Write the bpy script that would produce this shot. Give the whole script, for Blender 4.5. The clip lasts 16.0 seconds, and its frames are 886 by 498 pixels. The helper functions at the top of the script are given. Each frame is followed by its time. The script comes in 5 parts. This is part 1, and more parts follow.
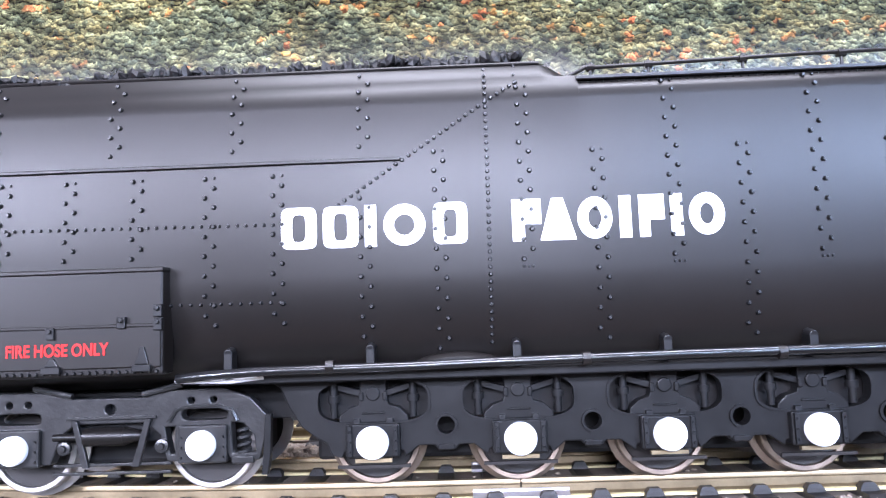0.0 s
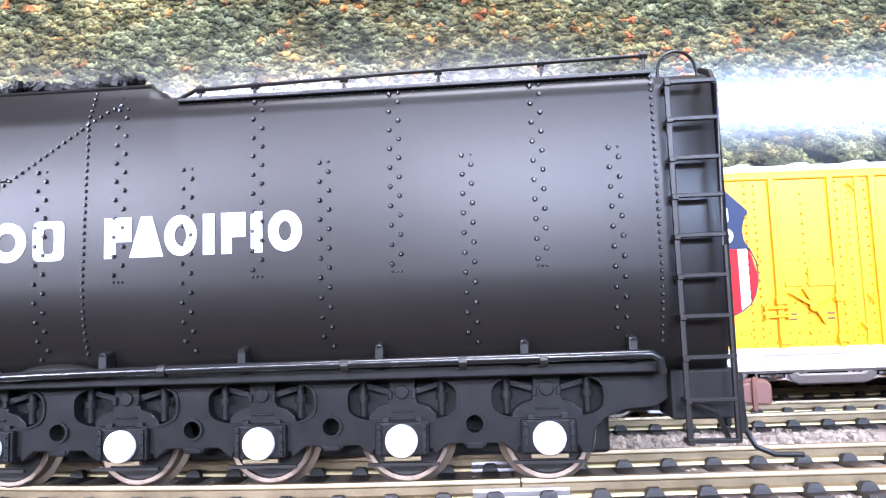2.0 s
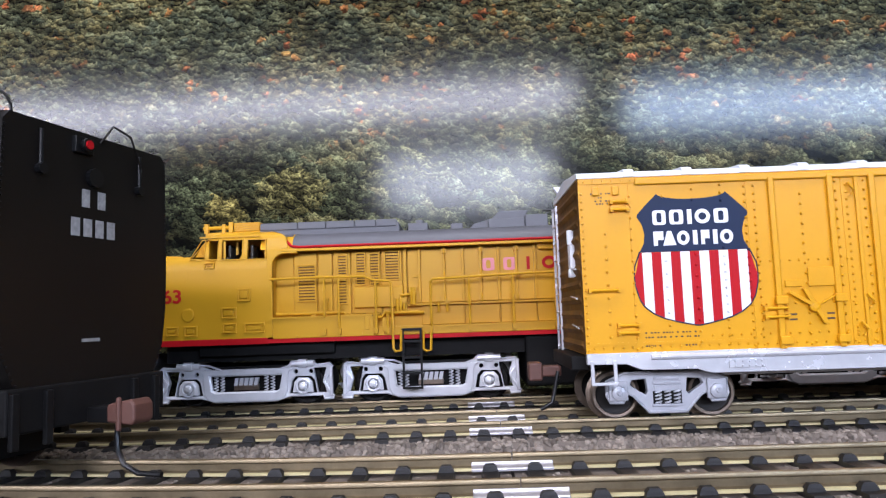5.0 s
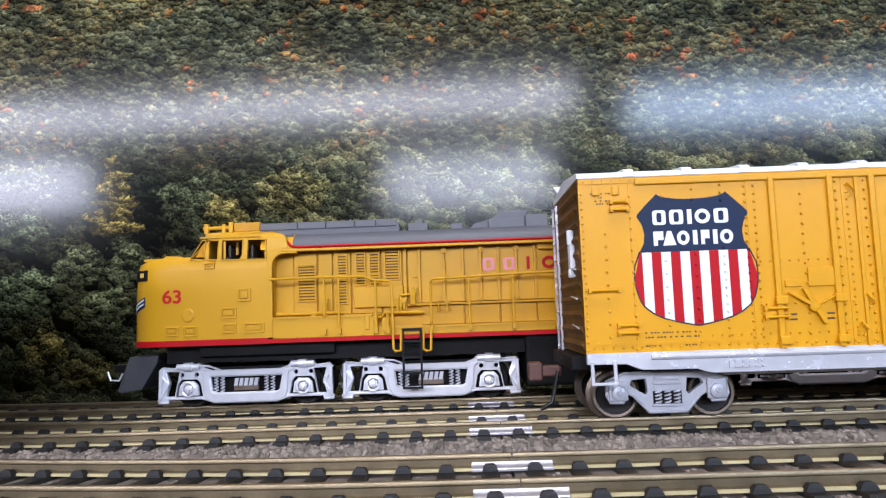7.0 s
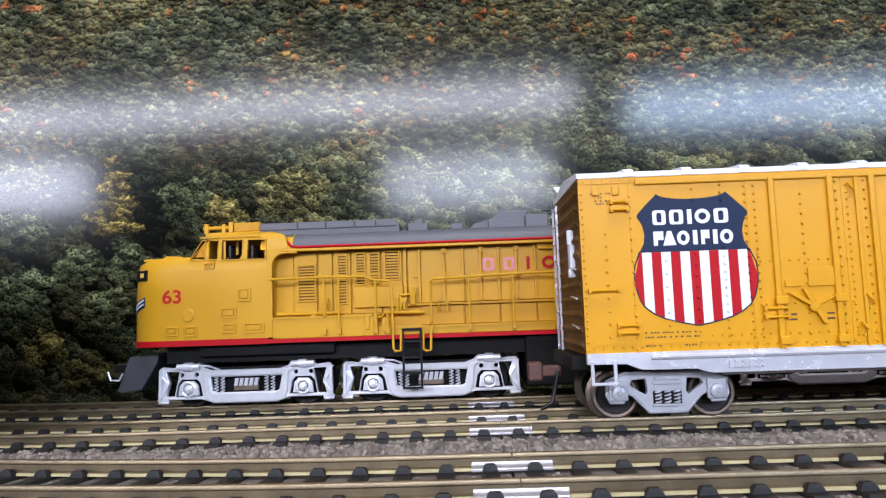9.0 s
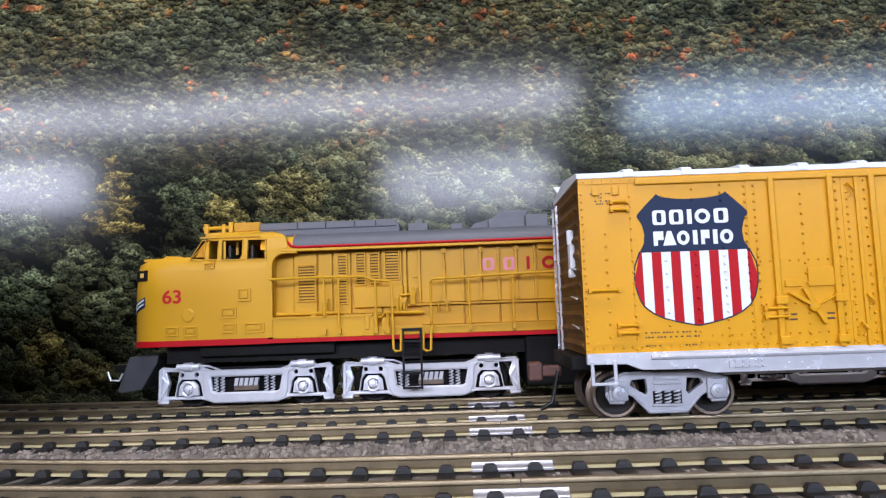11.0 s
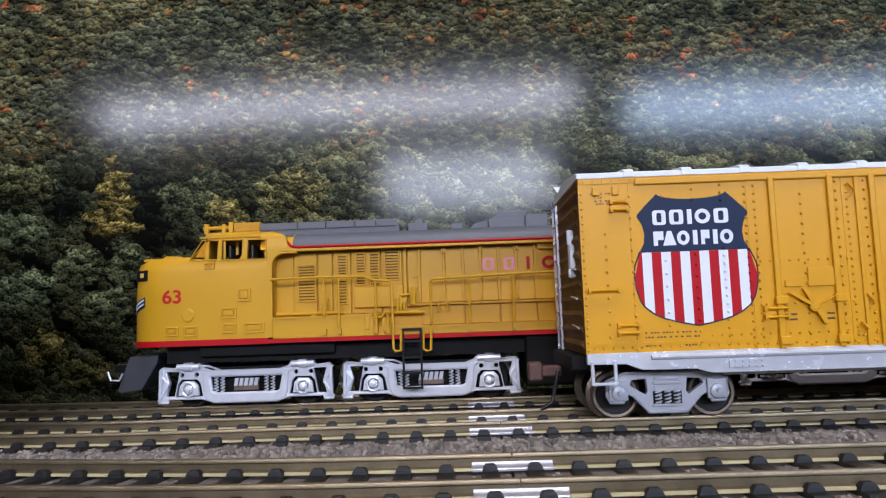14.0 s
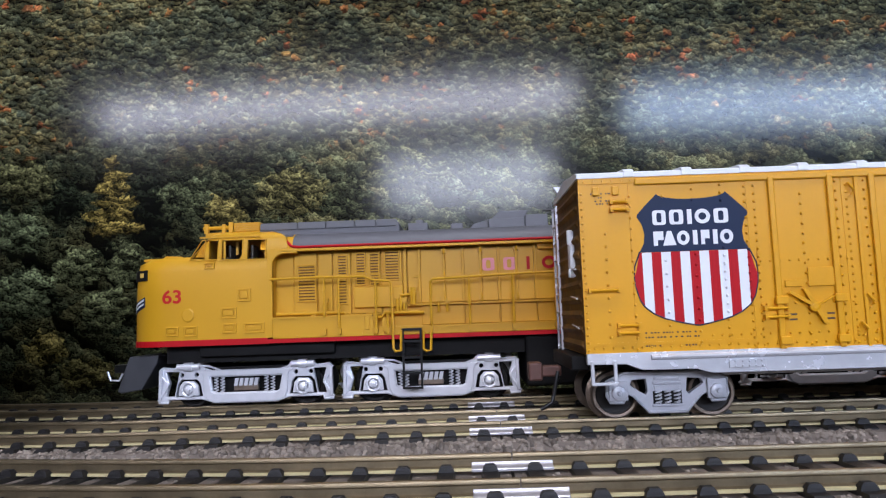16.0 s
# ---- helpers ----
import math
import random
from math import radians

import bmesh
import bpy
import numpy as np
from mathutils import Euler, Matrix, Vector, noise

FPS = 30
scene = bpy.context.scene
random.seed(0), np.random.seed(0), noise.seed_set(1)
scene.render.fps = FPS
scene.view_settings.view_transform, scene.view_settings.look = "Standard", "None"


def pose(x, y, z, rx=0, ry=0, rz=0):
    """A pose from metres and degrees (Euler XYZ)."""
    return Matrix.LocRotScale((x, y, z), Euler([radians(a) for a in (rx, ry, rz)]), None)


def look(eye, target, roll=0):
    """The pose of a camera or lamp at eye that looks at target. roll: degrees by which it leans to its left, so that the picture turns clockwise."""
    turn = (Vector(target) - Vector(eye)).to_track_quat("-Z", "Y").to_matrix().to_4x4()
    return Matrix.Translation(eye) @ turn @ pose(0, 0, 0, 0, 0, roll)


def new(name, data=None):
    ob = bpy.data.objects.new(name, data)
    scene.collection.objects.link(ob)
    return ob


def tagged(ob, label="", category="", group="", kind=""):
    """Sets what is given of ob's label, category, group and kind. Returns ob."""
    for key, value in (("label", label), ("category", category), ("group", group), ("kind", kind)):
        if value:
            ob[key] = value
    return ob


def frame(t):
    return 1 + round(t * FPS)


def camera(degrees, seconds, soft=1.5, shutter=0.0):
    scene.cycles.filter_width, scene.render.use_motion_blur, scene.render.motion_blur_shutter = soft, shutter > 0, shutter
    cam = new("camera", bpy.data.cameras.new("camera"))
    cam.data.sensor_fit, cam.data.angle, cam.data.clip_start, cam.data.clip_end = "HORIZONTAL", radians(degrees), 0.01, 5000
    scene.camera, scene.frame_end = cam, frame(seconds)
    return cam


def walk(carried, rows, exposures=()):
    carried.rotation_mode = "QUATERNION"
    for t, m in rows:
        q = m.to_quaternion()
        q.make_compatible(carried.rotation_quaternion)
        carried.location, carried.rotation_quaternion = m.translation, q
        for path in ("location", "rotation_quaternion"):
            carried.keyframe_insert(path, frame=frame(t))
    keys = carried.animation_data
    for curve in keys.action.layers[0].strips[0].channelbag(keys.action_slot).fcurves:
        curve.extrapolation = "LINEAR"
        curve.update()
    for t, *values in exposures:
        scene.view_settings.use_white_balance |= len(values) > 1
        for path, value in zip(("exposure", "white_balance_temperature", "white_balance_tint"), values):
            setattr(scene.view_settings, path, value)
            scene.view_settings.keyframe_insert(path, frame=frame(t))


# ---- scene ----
PITCH, ROLL, YAW = 5.5033, 1.9754, 1.4524
cam = camera(65.75, 16.0, 1.25)
EYE = (0.0, 0.0, 0.0226)
_c, _a = radians(YAW), radians(PITCH)
TARGET = (-math.sin(_c) * math.cos(_a), math.cos(_c) * math.cos(_a), EYE[2] + math.sin(_a))
STAND = look(EYE, TARGET, -ROLL)
walk(cam, [(0, STAND), (16, STAND)],
     [(0, 2.06, 5860, 19), (1, 2.02, 5860, 19), (2, 2.08, 5860, 19), (2.5, 2.13, 5900, 19), (3, 1.5, 6020, 21), (3.5, 0.94, 6100, 18), (4, 0.60, 6150, 17), (6.5, 0.15, 6180, 14),
      (9, 0.13, 6180, 14), (11.5, -0.02, 6140, 15), (12.5, -0.10, 6130, 15), (14, -0.03, 6130, 15), (16, -0.03, 6130, 15)])

# ---- light: daylight through the window openings of the room behind the viewer ----
world = bpy.data.worlds.new("world")
scene.world = world
world.use_nodes = True
wn = world.node_tree.nodes
sky = wn.new("ShaderNodeTexSky")
sky.sky_type, sky.sun_disc = "NISHITA", False
sky.sun_elevation, sky.sun_rotation = radians(35), radians(180)
wn["Background"].inputs["Strength"].default_value = 0.08
world.node_tree.links.new(sky.outputs[0], wn["Background"].inputs["Color"])

WALL_Y = -2.0
# openings of the rear wall: x0, x1, z0, z1, light per square metre, colour
OPENINGS = [
    (-2.30, 0.46, 0.76, 0.90, 112, (0.88, 0.89, 1.0)),
    (0.62, 2.30, 0.68, 0.86, 122, (0.60, 0.76, 1.0)),
    (-2.30, -1.40, 0.47, 0.67, 140, (0.84, 0.88, 1.0)),
    (-0.28, 0.36, 0.42, 0.63, 100, (0.82, 0.88, 1.0)),
]
for x0, x1, z0, z1, power, colour in OPENINGS:
    lamp = bpy.data.lights.new("window_light", "AREA")
    lamp.shape, lamp.size, lamp.size_y = "RECTANGLE", x1 - x0 - 0.02, z1 - z0 - 0.02
    lamp.energy = power * (x1 - x0) * (z1 - z0)
    lamp.color = colour
    ob = new("window_light", lamp)
    ob.matrix_world = look(((x0 + x1) / 2, WALL_Y - 0.05, (z0 + z1) / 2), ((x0 + x1) / 2, 0, (z0 + z1) / 2))

# assumed unseen ceiling fitting, added to light from above, a little before the layout
TOP_LIGHT_AT = (0.15, -0.30, 1.40)
lamp = bpy.data.lights.new("added_top_lamp", "AREA")
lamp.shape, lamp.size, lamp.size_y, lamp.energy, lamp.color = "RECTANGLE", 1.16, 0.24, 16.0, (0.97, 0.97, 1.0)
ob = new("added_top_lamp", lamp)
ob.matrix_world = pose(TOP_LIGHT_AT[0], TOP_LIGHT_AT[1], TOP_LIGHT_AT[2] - 0.012)

# ---- materials ----
MM = 0.001


def nodes_of(name):
    m = bpy.data.materials.new(name)
    m.use_nodes = True
    t = m.node_tree
    return m, t, t.nodes, t.links, t.nodes["Principled BSDF"]


def paint(name, colour, rough=0.5, metal=0.0, vary=0.12, size=0.004, bump=0.02, grain=0.0006, spec=0.5, coat=0.0):
    """A surface with stains at one size, grain at another, and fine relief."""
    m, t, n, l, b = nodes_of(name)
    co = n.new("ShaderNodeTexCoord")
    a, g = n.new("ShaderNodeTexNoise"), n.new("ShaderNodeTexNoise")
    a.inputs["Scale"].default_value, a.inputs["Detail"].default_value = 1 / size, 4
    g.inputs["Scale"].default_value, g.inputs["Detail"].default_value = 1 / grain, 3
    mix = n.new("ShaderNodeMix")
    mix.data_type = "RGBA"
    dark = [c * (1 - vary) for c in colour]
    light = [min(1, c * (1 + vary)) for c in colour]
    mix.inputs[6].default_value, mix.inputs[7].default_value = (*dark, 1), (*light, 1)
    add = n.new("ShaderNodeMath")
    add.operation = "MULTIPLY_ADD"
    add.inputs[1].default_value, add.inputs[2].default_value = 0.35, 0.0
    l.new(g.outputs[0], add.inputs[0])
    s = n.new("ShaderNodeMath")
    l.new(a.outputs[0], s.inputs[0]), l.new(add.outputs[0], s.inputs[1])
    k = n.new("ShaderNodeMapRange")
    k.inputs[1].default_value, k.inputs[2].default_value = 0.35, 1.0
    l.new(s.outputs[0], k.inputs[0]), l.new(k.outputs[0], mix.inputs[0]), l.new(mix.outputs[2], b.inputs["Base Color"])
    for q in (a, g):
        l.new(co.outputs["Object"], q.inputs["Vector"])
    r = n.new("ShaderNodeMapRange")
    r.inputs[3].default_value, r.inputs[4].default_value = max(0.02, rough - 0.06), min(1, rough + 0.06)
    l.new(a.outputs[0], r.inputs[0]), l.new(r.outputs[0], b.inputs["Roughness"])
    if bump:
        u = n.new("ShaderNodeBump")
        u.inputs["Strength"].default_value, u.inputs["Distance"].default_value = bump, 0.0002
        l.new(g.outputs[0], u.inputs["Height"]), l.new(u.outputs[0], b.inputs["Normal"])
    b.inputs["Metallic"].default_value = metal
    b.inputs["Specular IOR Level"].default_value = spec
    b.inputs["Coat Weight"].default_value = coat
    return m


BLACK = paint("satin_black_paint", (0.0062, 0.0052, 0.0047), 0.37, vary=0.2, size=0.03, spec=0.25, bump=0.0)
GLOSS_BLACK = paint("glossy_black_pipe", (0.006, 0.006, 0.0065), 0.2, vary=0.2, size=0.01, spec=0.45)
FRAME_BLACK = paint("black_frame_plastic", (0.008, 0.0078, 0.008), 0.36, vary=0.25, size=0.002, spec=0.17)
RIVET_BLACK = paint("rivet_black", (0.006, 0.006, 0.0065), 0.34, spec=0.3)
WHITE = paint("white_lettering_paint", (0.72, 0.72, 0.75), 0.5, vary=0.03)
RED_TEXT = paint("red_lettering_paint", (0.45, 0.016, 0.014), 0.5, vary=0.1, spec=0.15)
PINK_TEXT = paint("faded_pink_lettering", (0.72, 0.25, 0.26), 0.5, vary=0.1)
BOGIE_BLACK = paint("worn_black_bogie_paint", (0.014, 0.0135, 0.0135), 0.3, vary=0.3, size=0.002, spec=0.42, bump=0.2)
BRIGHT_STEEL = paint("bright_wheel_steel", (0.44, 0.41, 0.39), 0.34, 0.85, vary=0.1, size=0.002)
FADED_WHITE = paint("faded_white_lettering", (0.30, 0.30, 0.30), 0.6, vary=0.35, size=0.0008)
COAL = paint("coal_lumps", (0.007, 0.0065, 0.0065), 0.5, vary=0.5, size=0.001, bump=0.5, spec=0.25)
STEEL = paint("wheel_steel", (0.20, 0.155, 0.12), 0.36, 0.85, vary=0.25, size=0.002)
DARK_STEEL = paint("dark_axle_steel", (0.016, 0.014, 0.013), 0.6, 0.2, vary=0.3, spec=0.2)
RUST = paint("rust_brown_coupler", (0.10, 0.040, 0.028), 0.6, vary=0.25, bump=0.15)
YELLOW = paint("boxcar_yellow_paint", (0.645, 0.303, 0.005), 0.36, vary=0.06, size=0.02, spec=0.28)
ARMOUR = paint("turbine_yellow_paint", (0.56, 0.288, 0.012), 0.38, vary=0.06, size=0.02, spec=0.25)
RED = paint("red_stripe_paint", (0.42, 0.007, 0.011), 0.5, vary=0.06, spec=0.15)
BLUE = paint("dark_blue_paint", (0.013, 0.022, 0.055), 0.5, vary=0.06, spec=0.18)
SILVER = paint("silver_paint", (0.72, 0.72, 0.755), 0.26, 0.45, vary=0.08, size=0.003)
BRIGHT_SILVER = paint("bright_silver_paint", (0.80, 0.80, 0.845), 0.22, 0.4, vary=0.06, size=0.002, bump=0.35, grain=0.0014)
TRUCK_GREY = paint("grey_truck_plastic", (0.40, 0.40, 0.43), 0.36, 0.15, vary=0.1, size=0.003)
BRIGHT = paint("white_roof_paint", (0.72, 0.73, 0.76), 0.45, 0.0, vary=0.05)
GREY = paint("grey_roof_paint", (0.094, 0.092, 0.101), 0.5, vary=0.12)
PILOT_GREY = paint("dark_grey_pilot_paint", (0.045, 0.045, 0.05), 0.5, vary=0.15)
STENCIL = paint("worn_brown_stencil_ink", (0.07, 0.035, 0.012), 0.6, vary=0.4, size=0.0008)
# underframe colour, also on fillers and sheets that stand for shaded gaps
UNDER = paint("dark_underframe_and_gaps", (0.009, 0.0085, 0.0085), 0.6, vary=0.3, spec=0.12)
# weathering and shade in one colour, for the boxcar end and louvre recesses
SHADED_BROWN = paint("weathered_shaded_yellow", (0.13, 0.060, 0.014), 0.6, vary=0.75, size=0.006, bump=0.2, spec=0.12)
RAIL = paint("nickel_brass_rail", (0.215, 0.168, 0.102), 0.42, 0.85, vary=0.3, size=0.005, bump=0.05)
# lighter than RAIL: the highlight along the rail foot is put into this colour
LIT_BRASS = paint("lit_brass", (0.60, 0.52, 0.28), 0.35, 0.35, vary=0.15, size=0.003)
JOINER = paint("rail_joiner_metal", (0.46, 0.44, 0.46), 0.40, 0.8, vary=0.12, size=0.002)
TIE = paint("black_plastic_tie", (0.011, 0.0098, 0.0098), 0.55, vary=0.35, size=0.001, bump=0.3, spec=0.3)
BED = paint("roadbed_plastic", (0.13, 0.103, 0.083), 0.8, vary=0.3, size=0.002, bump=0.6, grain=0.0008)
DECK = paint("layout_deck_paint", (0.05, 0.055, 0.035), 0.8, vary=0.4, size=0.01, bump=0.3)
PLASTER = paint("wall_plaster", (0.34, 0.33, 0.32), 0.85, vary=0.06, size=0.3, grain=0.004)
CEIL = paint("ceiling_paint", (0.16, 0.155, 0.15), 0.85, vary=0.06, size=0.3, grain=0.004)
CARPET = paint("room_floor_carpet", (0.22, 0.112, 0.07), 0.9, vary=0.25, size=0.05, grain=0.003)
DARK_PAINT = paint("dark_plain_paint", (0.05, 0.045, 0.04), 0.5, vary=0.1, size=0.1)
LAMP_AMBER = paint("amber_lens", (0.7, 0.45, 0.1), 0.2, vary=0.05)


def stones_material():
    m, t, n, l, b = nodes_of("moulded_ballast")
    geo, ramp = n.new("ShaderNodeNewGeometry"), n.new("ShaderNodeValToRGB")
    ramp.color_ramp.elements[0].color = (0.09, 0.071, 0.056, 1)
    ramp.color_ramp.elements[1].color = (0.27, 0.222, 0.178, 1)
    l.new(geo.outputs["Random Per Island"], ramp.inputs[0]), l.new(ramp.outputs[0], b.inputs["Base Color"])
    b.inputs["Roughness"].default_value = 0.75
    return m


STONES = stones_material()


def glass_material():
    m, t, n, l, b = nodes_of("cab_glass")
    b.inputs["Base Color"].default_value = (0.80, 0.72, 0.62, 1)
    b.inputs["Roughness"].default_value = 0.03
    b.inputs["IOR"].default_value = 1.2
    b.inputs["Transmission Weight"].default_value = 1.0
    return m


GLASS = glass_material()


def backdrop_material():
    """A glossy print of a wooded hillside in early autumn."""
    m, t, n, l, b = nodes_of("hillside_print")
    co = n.new("ShaderNodeTexCoord")
    sep = n.new("ShaderNodeSeparateXYZ")
    l.new(co.outputs["Object"], sep.inputs[0])

    def noise_tex(size, detail=4, rough=0.6, squash=1.0, warp=None):
        q = n.new("ShaderNodeTexNoise")
        q.inputs["Scale"].default_value, q.inputs["Detail"].default_value = 1 / size, detail
        q.inputs["Roughness"].default_value = rough
        mp = n.new("ShaderNodeMapping")
        mp.inputs["Scale"].default_value = (1, 1, squash)
        l.new(co.outputs["Object"], mp.inputs[0]), l.new(mp.outputs[0], q.inputs["Vector"])
        return q

    def rng(sock, a, bb, c=0.0, d=1.0):
        q = n.new("ShaderNodeMapRange")
        for i, v in zip((1, 2, 3, 4), (a, bb, c, d)):
            q.inputs[i].default_value = v
        l.new(sock, q.inputs[0])
        return q.outputs[0]

    def blend(f, a, bb, mode="MIX"):
        q = n.new("ShaderNodeMix")
        q.data_type, q.blend_type = "RGBA", mode
        for sock, v in ((0, f), (6, a), (7, bb)):
            if isinstance(v, (tuple, float)):
                q.inputs[sock].default_value = v
            else:
                l.new(v, q.inputs[sock])
        return q.outputs[2]

    def mul(a, bb, op="MULTIPLY"):
        q = n.new("ShaderNodeMath")
        q.operation, q.use_clamp = op, op != "POWER"
        for i, v in enumerate((a, bb)):
            if isinstance(v, float):
                q.inputs[i].default_value = v
            else:
                l.new(v, q.inputs[i])
        return q.outputs[0]

    warp = noise_tex(0.0032, 4)
    off = n.new("ShaderNodeMix")
    off.data_type, off.blend_type = "RGBA", "LINEAR_LIGHT"
    off.inputs[0].default_value = 0.0026
    l.new(co.outputs["Object"], off.inputs[6]), l.new(warp.outputs["Color"], off.inputs[7])

    def crowns(size, squash, turn=8):
        """Rounded crowns of one size: a random value, another, and how far up its crown a place lies."""
        v = n.new("ShaderNodeTexVoronoi")
        v.inputs["Scale"].default_value = 1 / size
        mp = n.new("ShaderNodeMapping")
        mp.inputs["Scale"].default_value = (1, 0.0, squash)
        mp.inputs["Rotation"].default_value = (0, radians(turn), 0)
        l.new(off.outputs[2], mp.inputs[0]), l.new(mp.outputs[0], v.inputs["Vector"])
        s = n.new("ShaderNodeSeparateColor")
        l.new(v.outputs["Color"], s.inputs[0])
        away = n.new("ShaderNodeVectorMath")
        away.operation = "SUBTRACT"
        l.new(mp.outputs[0], away.inputs[0]), l.new(v.outputs["Position"], away.inputs[1])
        dot = n.new("ShaderNodeVectorMath")
        dot.operation = "DOT_PRODUCT"
        dot.inputs[1].default_value = (0.45 / size, 0, 1.0 / size)
        l.new(away.outputs[0], dot.inputs[0])
        return s.outputs[0], s.outputs[1], dot.outputs["Value"]

    def times(colour, factor):
        q = n.new("ShaderNodeVectorMath")
        q.operation = "SCALE"
        l.new(colour, q.inputs[0])
        if isinstance(factor, float):
            q.inputs["Scale"].default_value = factor
        else:
            l.new(factor, q.inputs["Scale"])
        return q.outputs[0]

    sprig_r, sprig_g, sprig_t = crowns(0.0011, 1.3)
    small_r, small_g, small_t = crowns(0.0025, 1.35, 14)
    mid_r, mid_g, mid_t = crowns(0.0048, 1.25)
    big_r, big_g, big_t = crowns(0.0110, 1.05, -5)
    leaf = noise_tex(0.0010, 3, 0.65).outputs[0]
    clump = noise_tex(0.0065, 4, 0.6, 1.5).outputs[0]
    patch = noise_tex(0.026, 3, 0.5, 1.6).outputs[0]
    broad = noise_tex(0.045, 3, 0.55, 1.3).outputs[0]
    # sprigs and leaves that catch the sun
    sprigs = mul(rng(sprig_t, -0.40, 0.45, 0.28, 1.0), rng(sprig_r, 0.0, 1.0, 0.55, 1.25), "MULTIPLY")
    glint = mul(sprigs, rng(leaf, 0.36, 0.66, 0.30, 1.0))

    # the far slope: small crowns in rows, here and there one that has turned
    green = blend(small_r, (0.056, 0.066, 0.042, 1), (0.165, 0.165, 0.080, 1))
    green = blend(mul(rng(patch, 0.44, 0.60), small_g), green, (0.205, 0.165, 0.062, 1))
    turned = mul(mul(rng(small_g, 0.80, 0.84), rng(mid_g, 0.66, 0.70)), rng(patch, 0.46, 0.54))
    hue = blend(mid_r, (0.40, 0.095, 0.035, 1), (0.36, 0.190, 0.045, 1))
    green = blend(mul(turned, 0.85), green, hue)
    far = times(green, mul(rng(small_t, -0.45, 0.40, 0.10, 1.0), rng(mid_t, -0.5, 0.35, 0.45, 1.0)))
    far = times(times(far, rng(glint, 0.0, 0.75, 0.35, 1.75)), rng(clump, 0.38, 0.62, 0.28, 1.25))
    far = times(far, rng(broad, 0.38, 0.62, 0.58, 1.05))

    # the near trees: leafy crowns over deep shade
    near_green = blend(mid_r, (0.058, 0.074, 0.040, 1), (0.170, 0.172, 0.078, 1))
    near_green = blend(mul(rng(patch, 0.46, 0.62), mid_g), near_green, (0.210, 0.180, 0.070, 1))
    shade = mul(rng(big_t, -0.5, 0.35, 0.05, 1.0), rng(mid_t, -0.45, 0.35, 0.25, 1.0))
    near = times(times(near_green, shade), rng(glint, 0.08, 0.70, 0.10, 2.2))
    depth = rng(sep.outputs[0], -0.11, -0.03, 0.30, 1.0)
    depth = mul(depth, rng(broad, 0.40, 0.58, 0.45, 1.0))
    near = times(near, depth)
    col = blend(rng(sep.outputs[2], 0.076, 0.098), near, far)

    # single trees: centre, half-width and half-height in millimetres, brightness, warmth
    split = n.new("ShaderNodeSeparateXYZ")
    l.new(off.outputs[2], split.inputs[0])
    TREES = [(-116, 64, 10, 15, 0.06, 0.0), (-150, 70, 9, 9, 0.10, 0.0), (-165, 78, 13, 9, 0.60, 0.35), (-166, 58, 12, 9, 0.55, 0.1),
             (-103, 70, 10, 9, 0.65, 0.15), (-88, 62, 8, 9, 0.95, 0.7), (-62, 70, 13, 11, 0.95, 0.55), (-40, 66, 9, 9, 0.55, 0.2),
             (-144, 45, 10, 8, 0.75, 0.2), (-124, 45, 9, 9, 0.70, 0.2), (-133, 29, 9, 9, 0.55, 0.2), (-164, 36, 12, 9, 0.55, 0.1),
             (-155, 15, 9, 7, 0.60, 0.75), (-140, 6, 12, 6, 0.50, 0.6), (-22, 78, 14, 9, 0.8, 0.4)]
    TREES += [(-131 + 2 * (k % 2), 84 - 5.0 * k, 3.5 + 1.8 * k, 2.8, 0.85, 0.9) for k in range(6)]
    torn = mul(mul(sprig_r, 0.35), mul(rng(clump, 0.3, 0.7), 0.65), "ADD")
    for tx, tz, rx, rz, bright, warmth in TREES:
        u = rng(split.outputs[0], (tx - rx) * MM, (tx + rx) * MM, -1.0, 1.0)
        v = rng(split.outputs[2], (tz - rz) * MM, (tz + rz) * MM, -1.0, 1.0)
        for q in (u, v):
            q.node.clamp = False
        length = n.new("ShaderNodeVectorMath")
        length.operation = "LENGTH"
        both = n.new("ShaderNodeCombineXYZ")
        l.new(u, both.inputs[0]), l.new(v, both.inputs[2]), l.new(both.outputs[0], length.inputs[0])
        ragged = n.new("ShaderNodeMath")
        ragged.operation = "MULTIPLY_ADD"
        ragged.inputs[1].default_value = -0.75
        l.new(torn, ragged.inputs[0]), l.new(length.outputs["Value"], ragged.inputs[2])
        mask = rng(ragged.outputs[0], 0.62, 0.48)
        lit = mul(mul(rng(v, -0.9, 0.7, 0.15, 1.0), rng(mid_t, -0.4, 0.35, 0.15, 1.0)), rng(clump, 0.36, 0.60, 0.15, 1.0))
        tone = (0.116 + 0.10 * warmth, 0.145 + 0.01 * warmth, 0.075 - 0.04 * warmth, 1)
        leafy = n.new("ShaderNodeRGB")
        leafy.outputs[0].default_value = tuple(c * bright * 1.15 for c in tone[:3]) + (1,)
        col = blend(mask, col, times(times(leafy.outputs[0], lit), rng(glint, 0.08, 0.70, 0.08, 2.4)))
    l.new(times(col, 1.48), b.inputs["Base Color"])
    b.inputs["Roughness"].default_value = 0.12
    b.inputs["Specular IOR Level"].default_value = 0.2
    ripple = noise_tex(0.12, 2, 0.4, 0.6).outputs[0]
    u = n.new("ShaderNodeBump")
    u.inputs["Strength"].default_value, u.inputs["Distance"].default_value = 0.12, 0.004
    l.new(ripple, u.inputs["Height"]), l.new(u.outputs[0], b.inputs["Normal"])
    return m


PRINT = backdrop_material()

# ---- mesh helpers: every length below is in millimetres ----


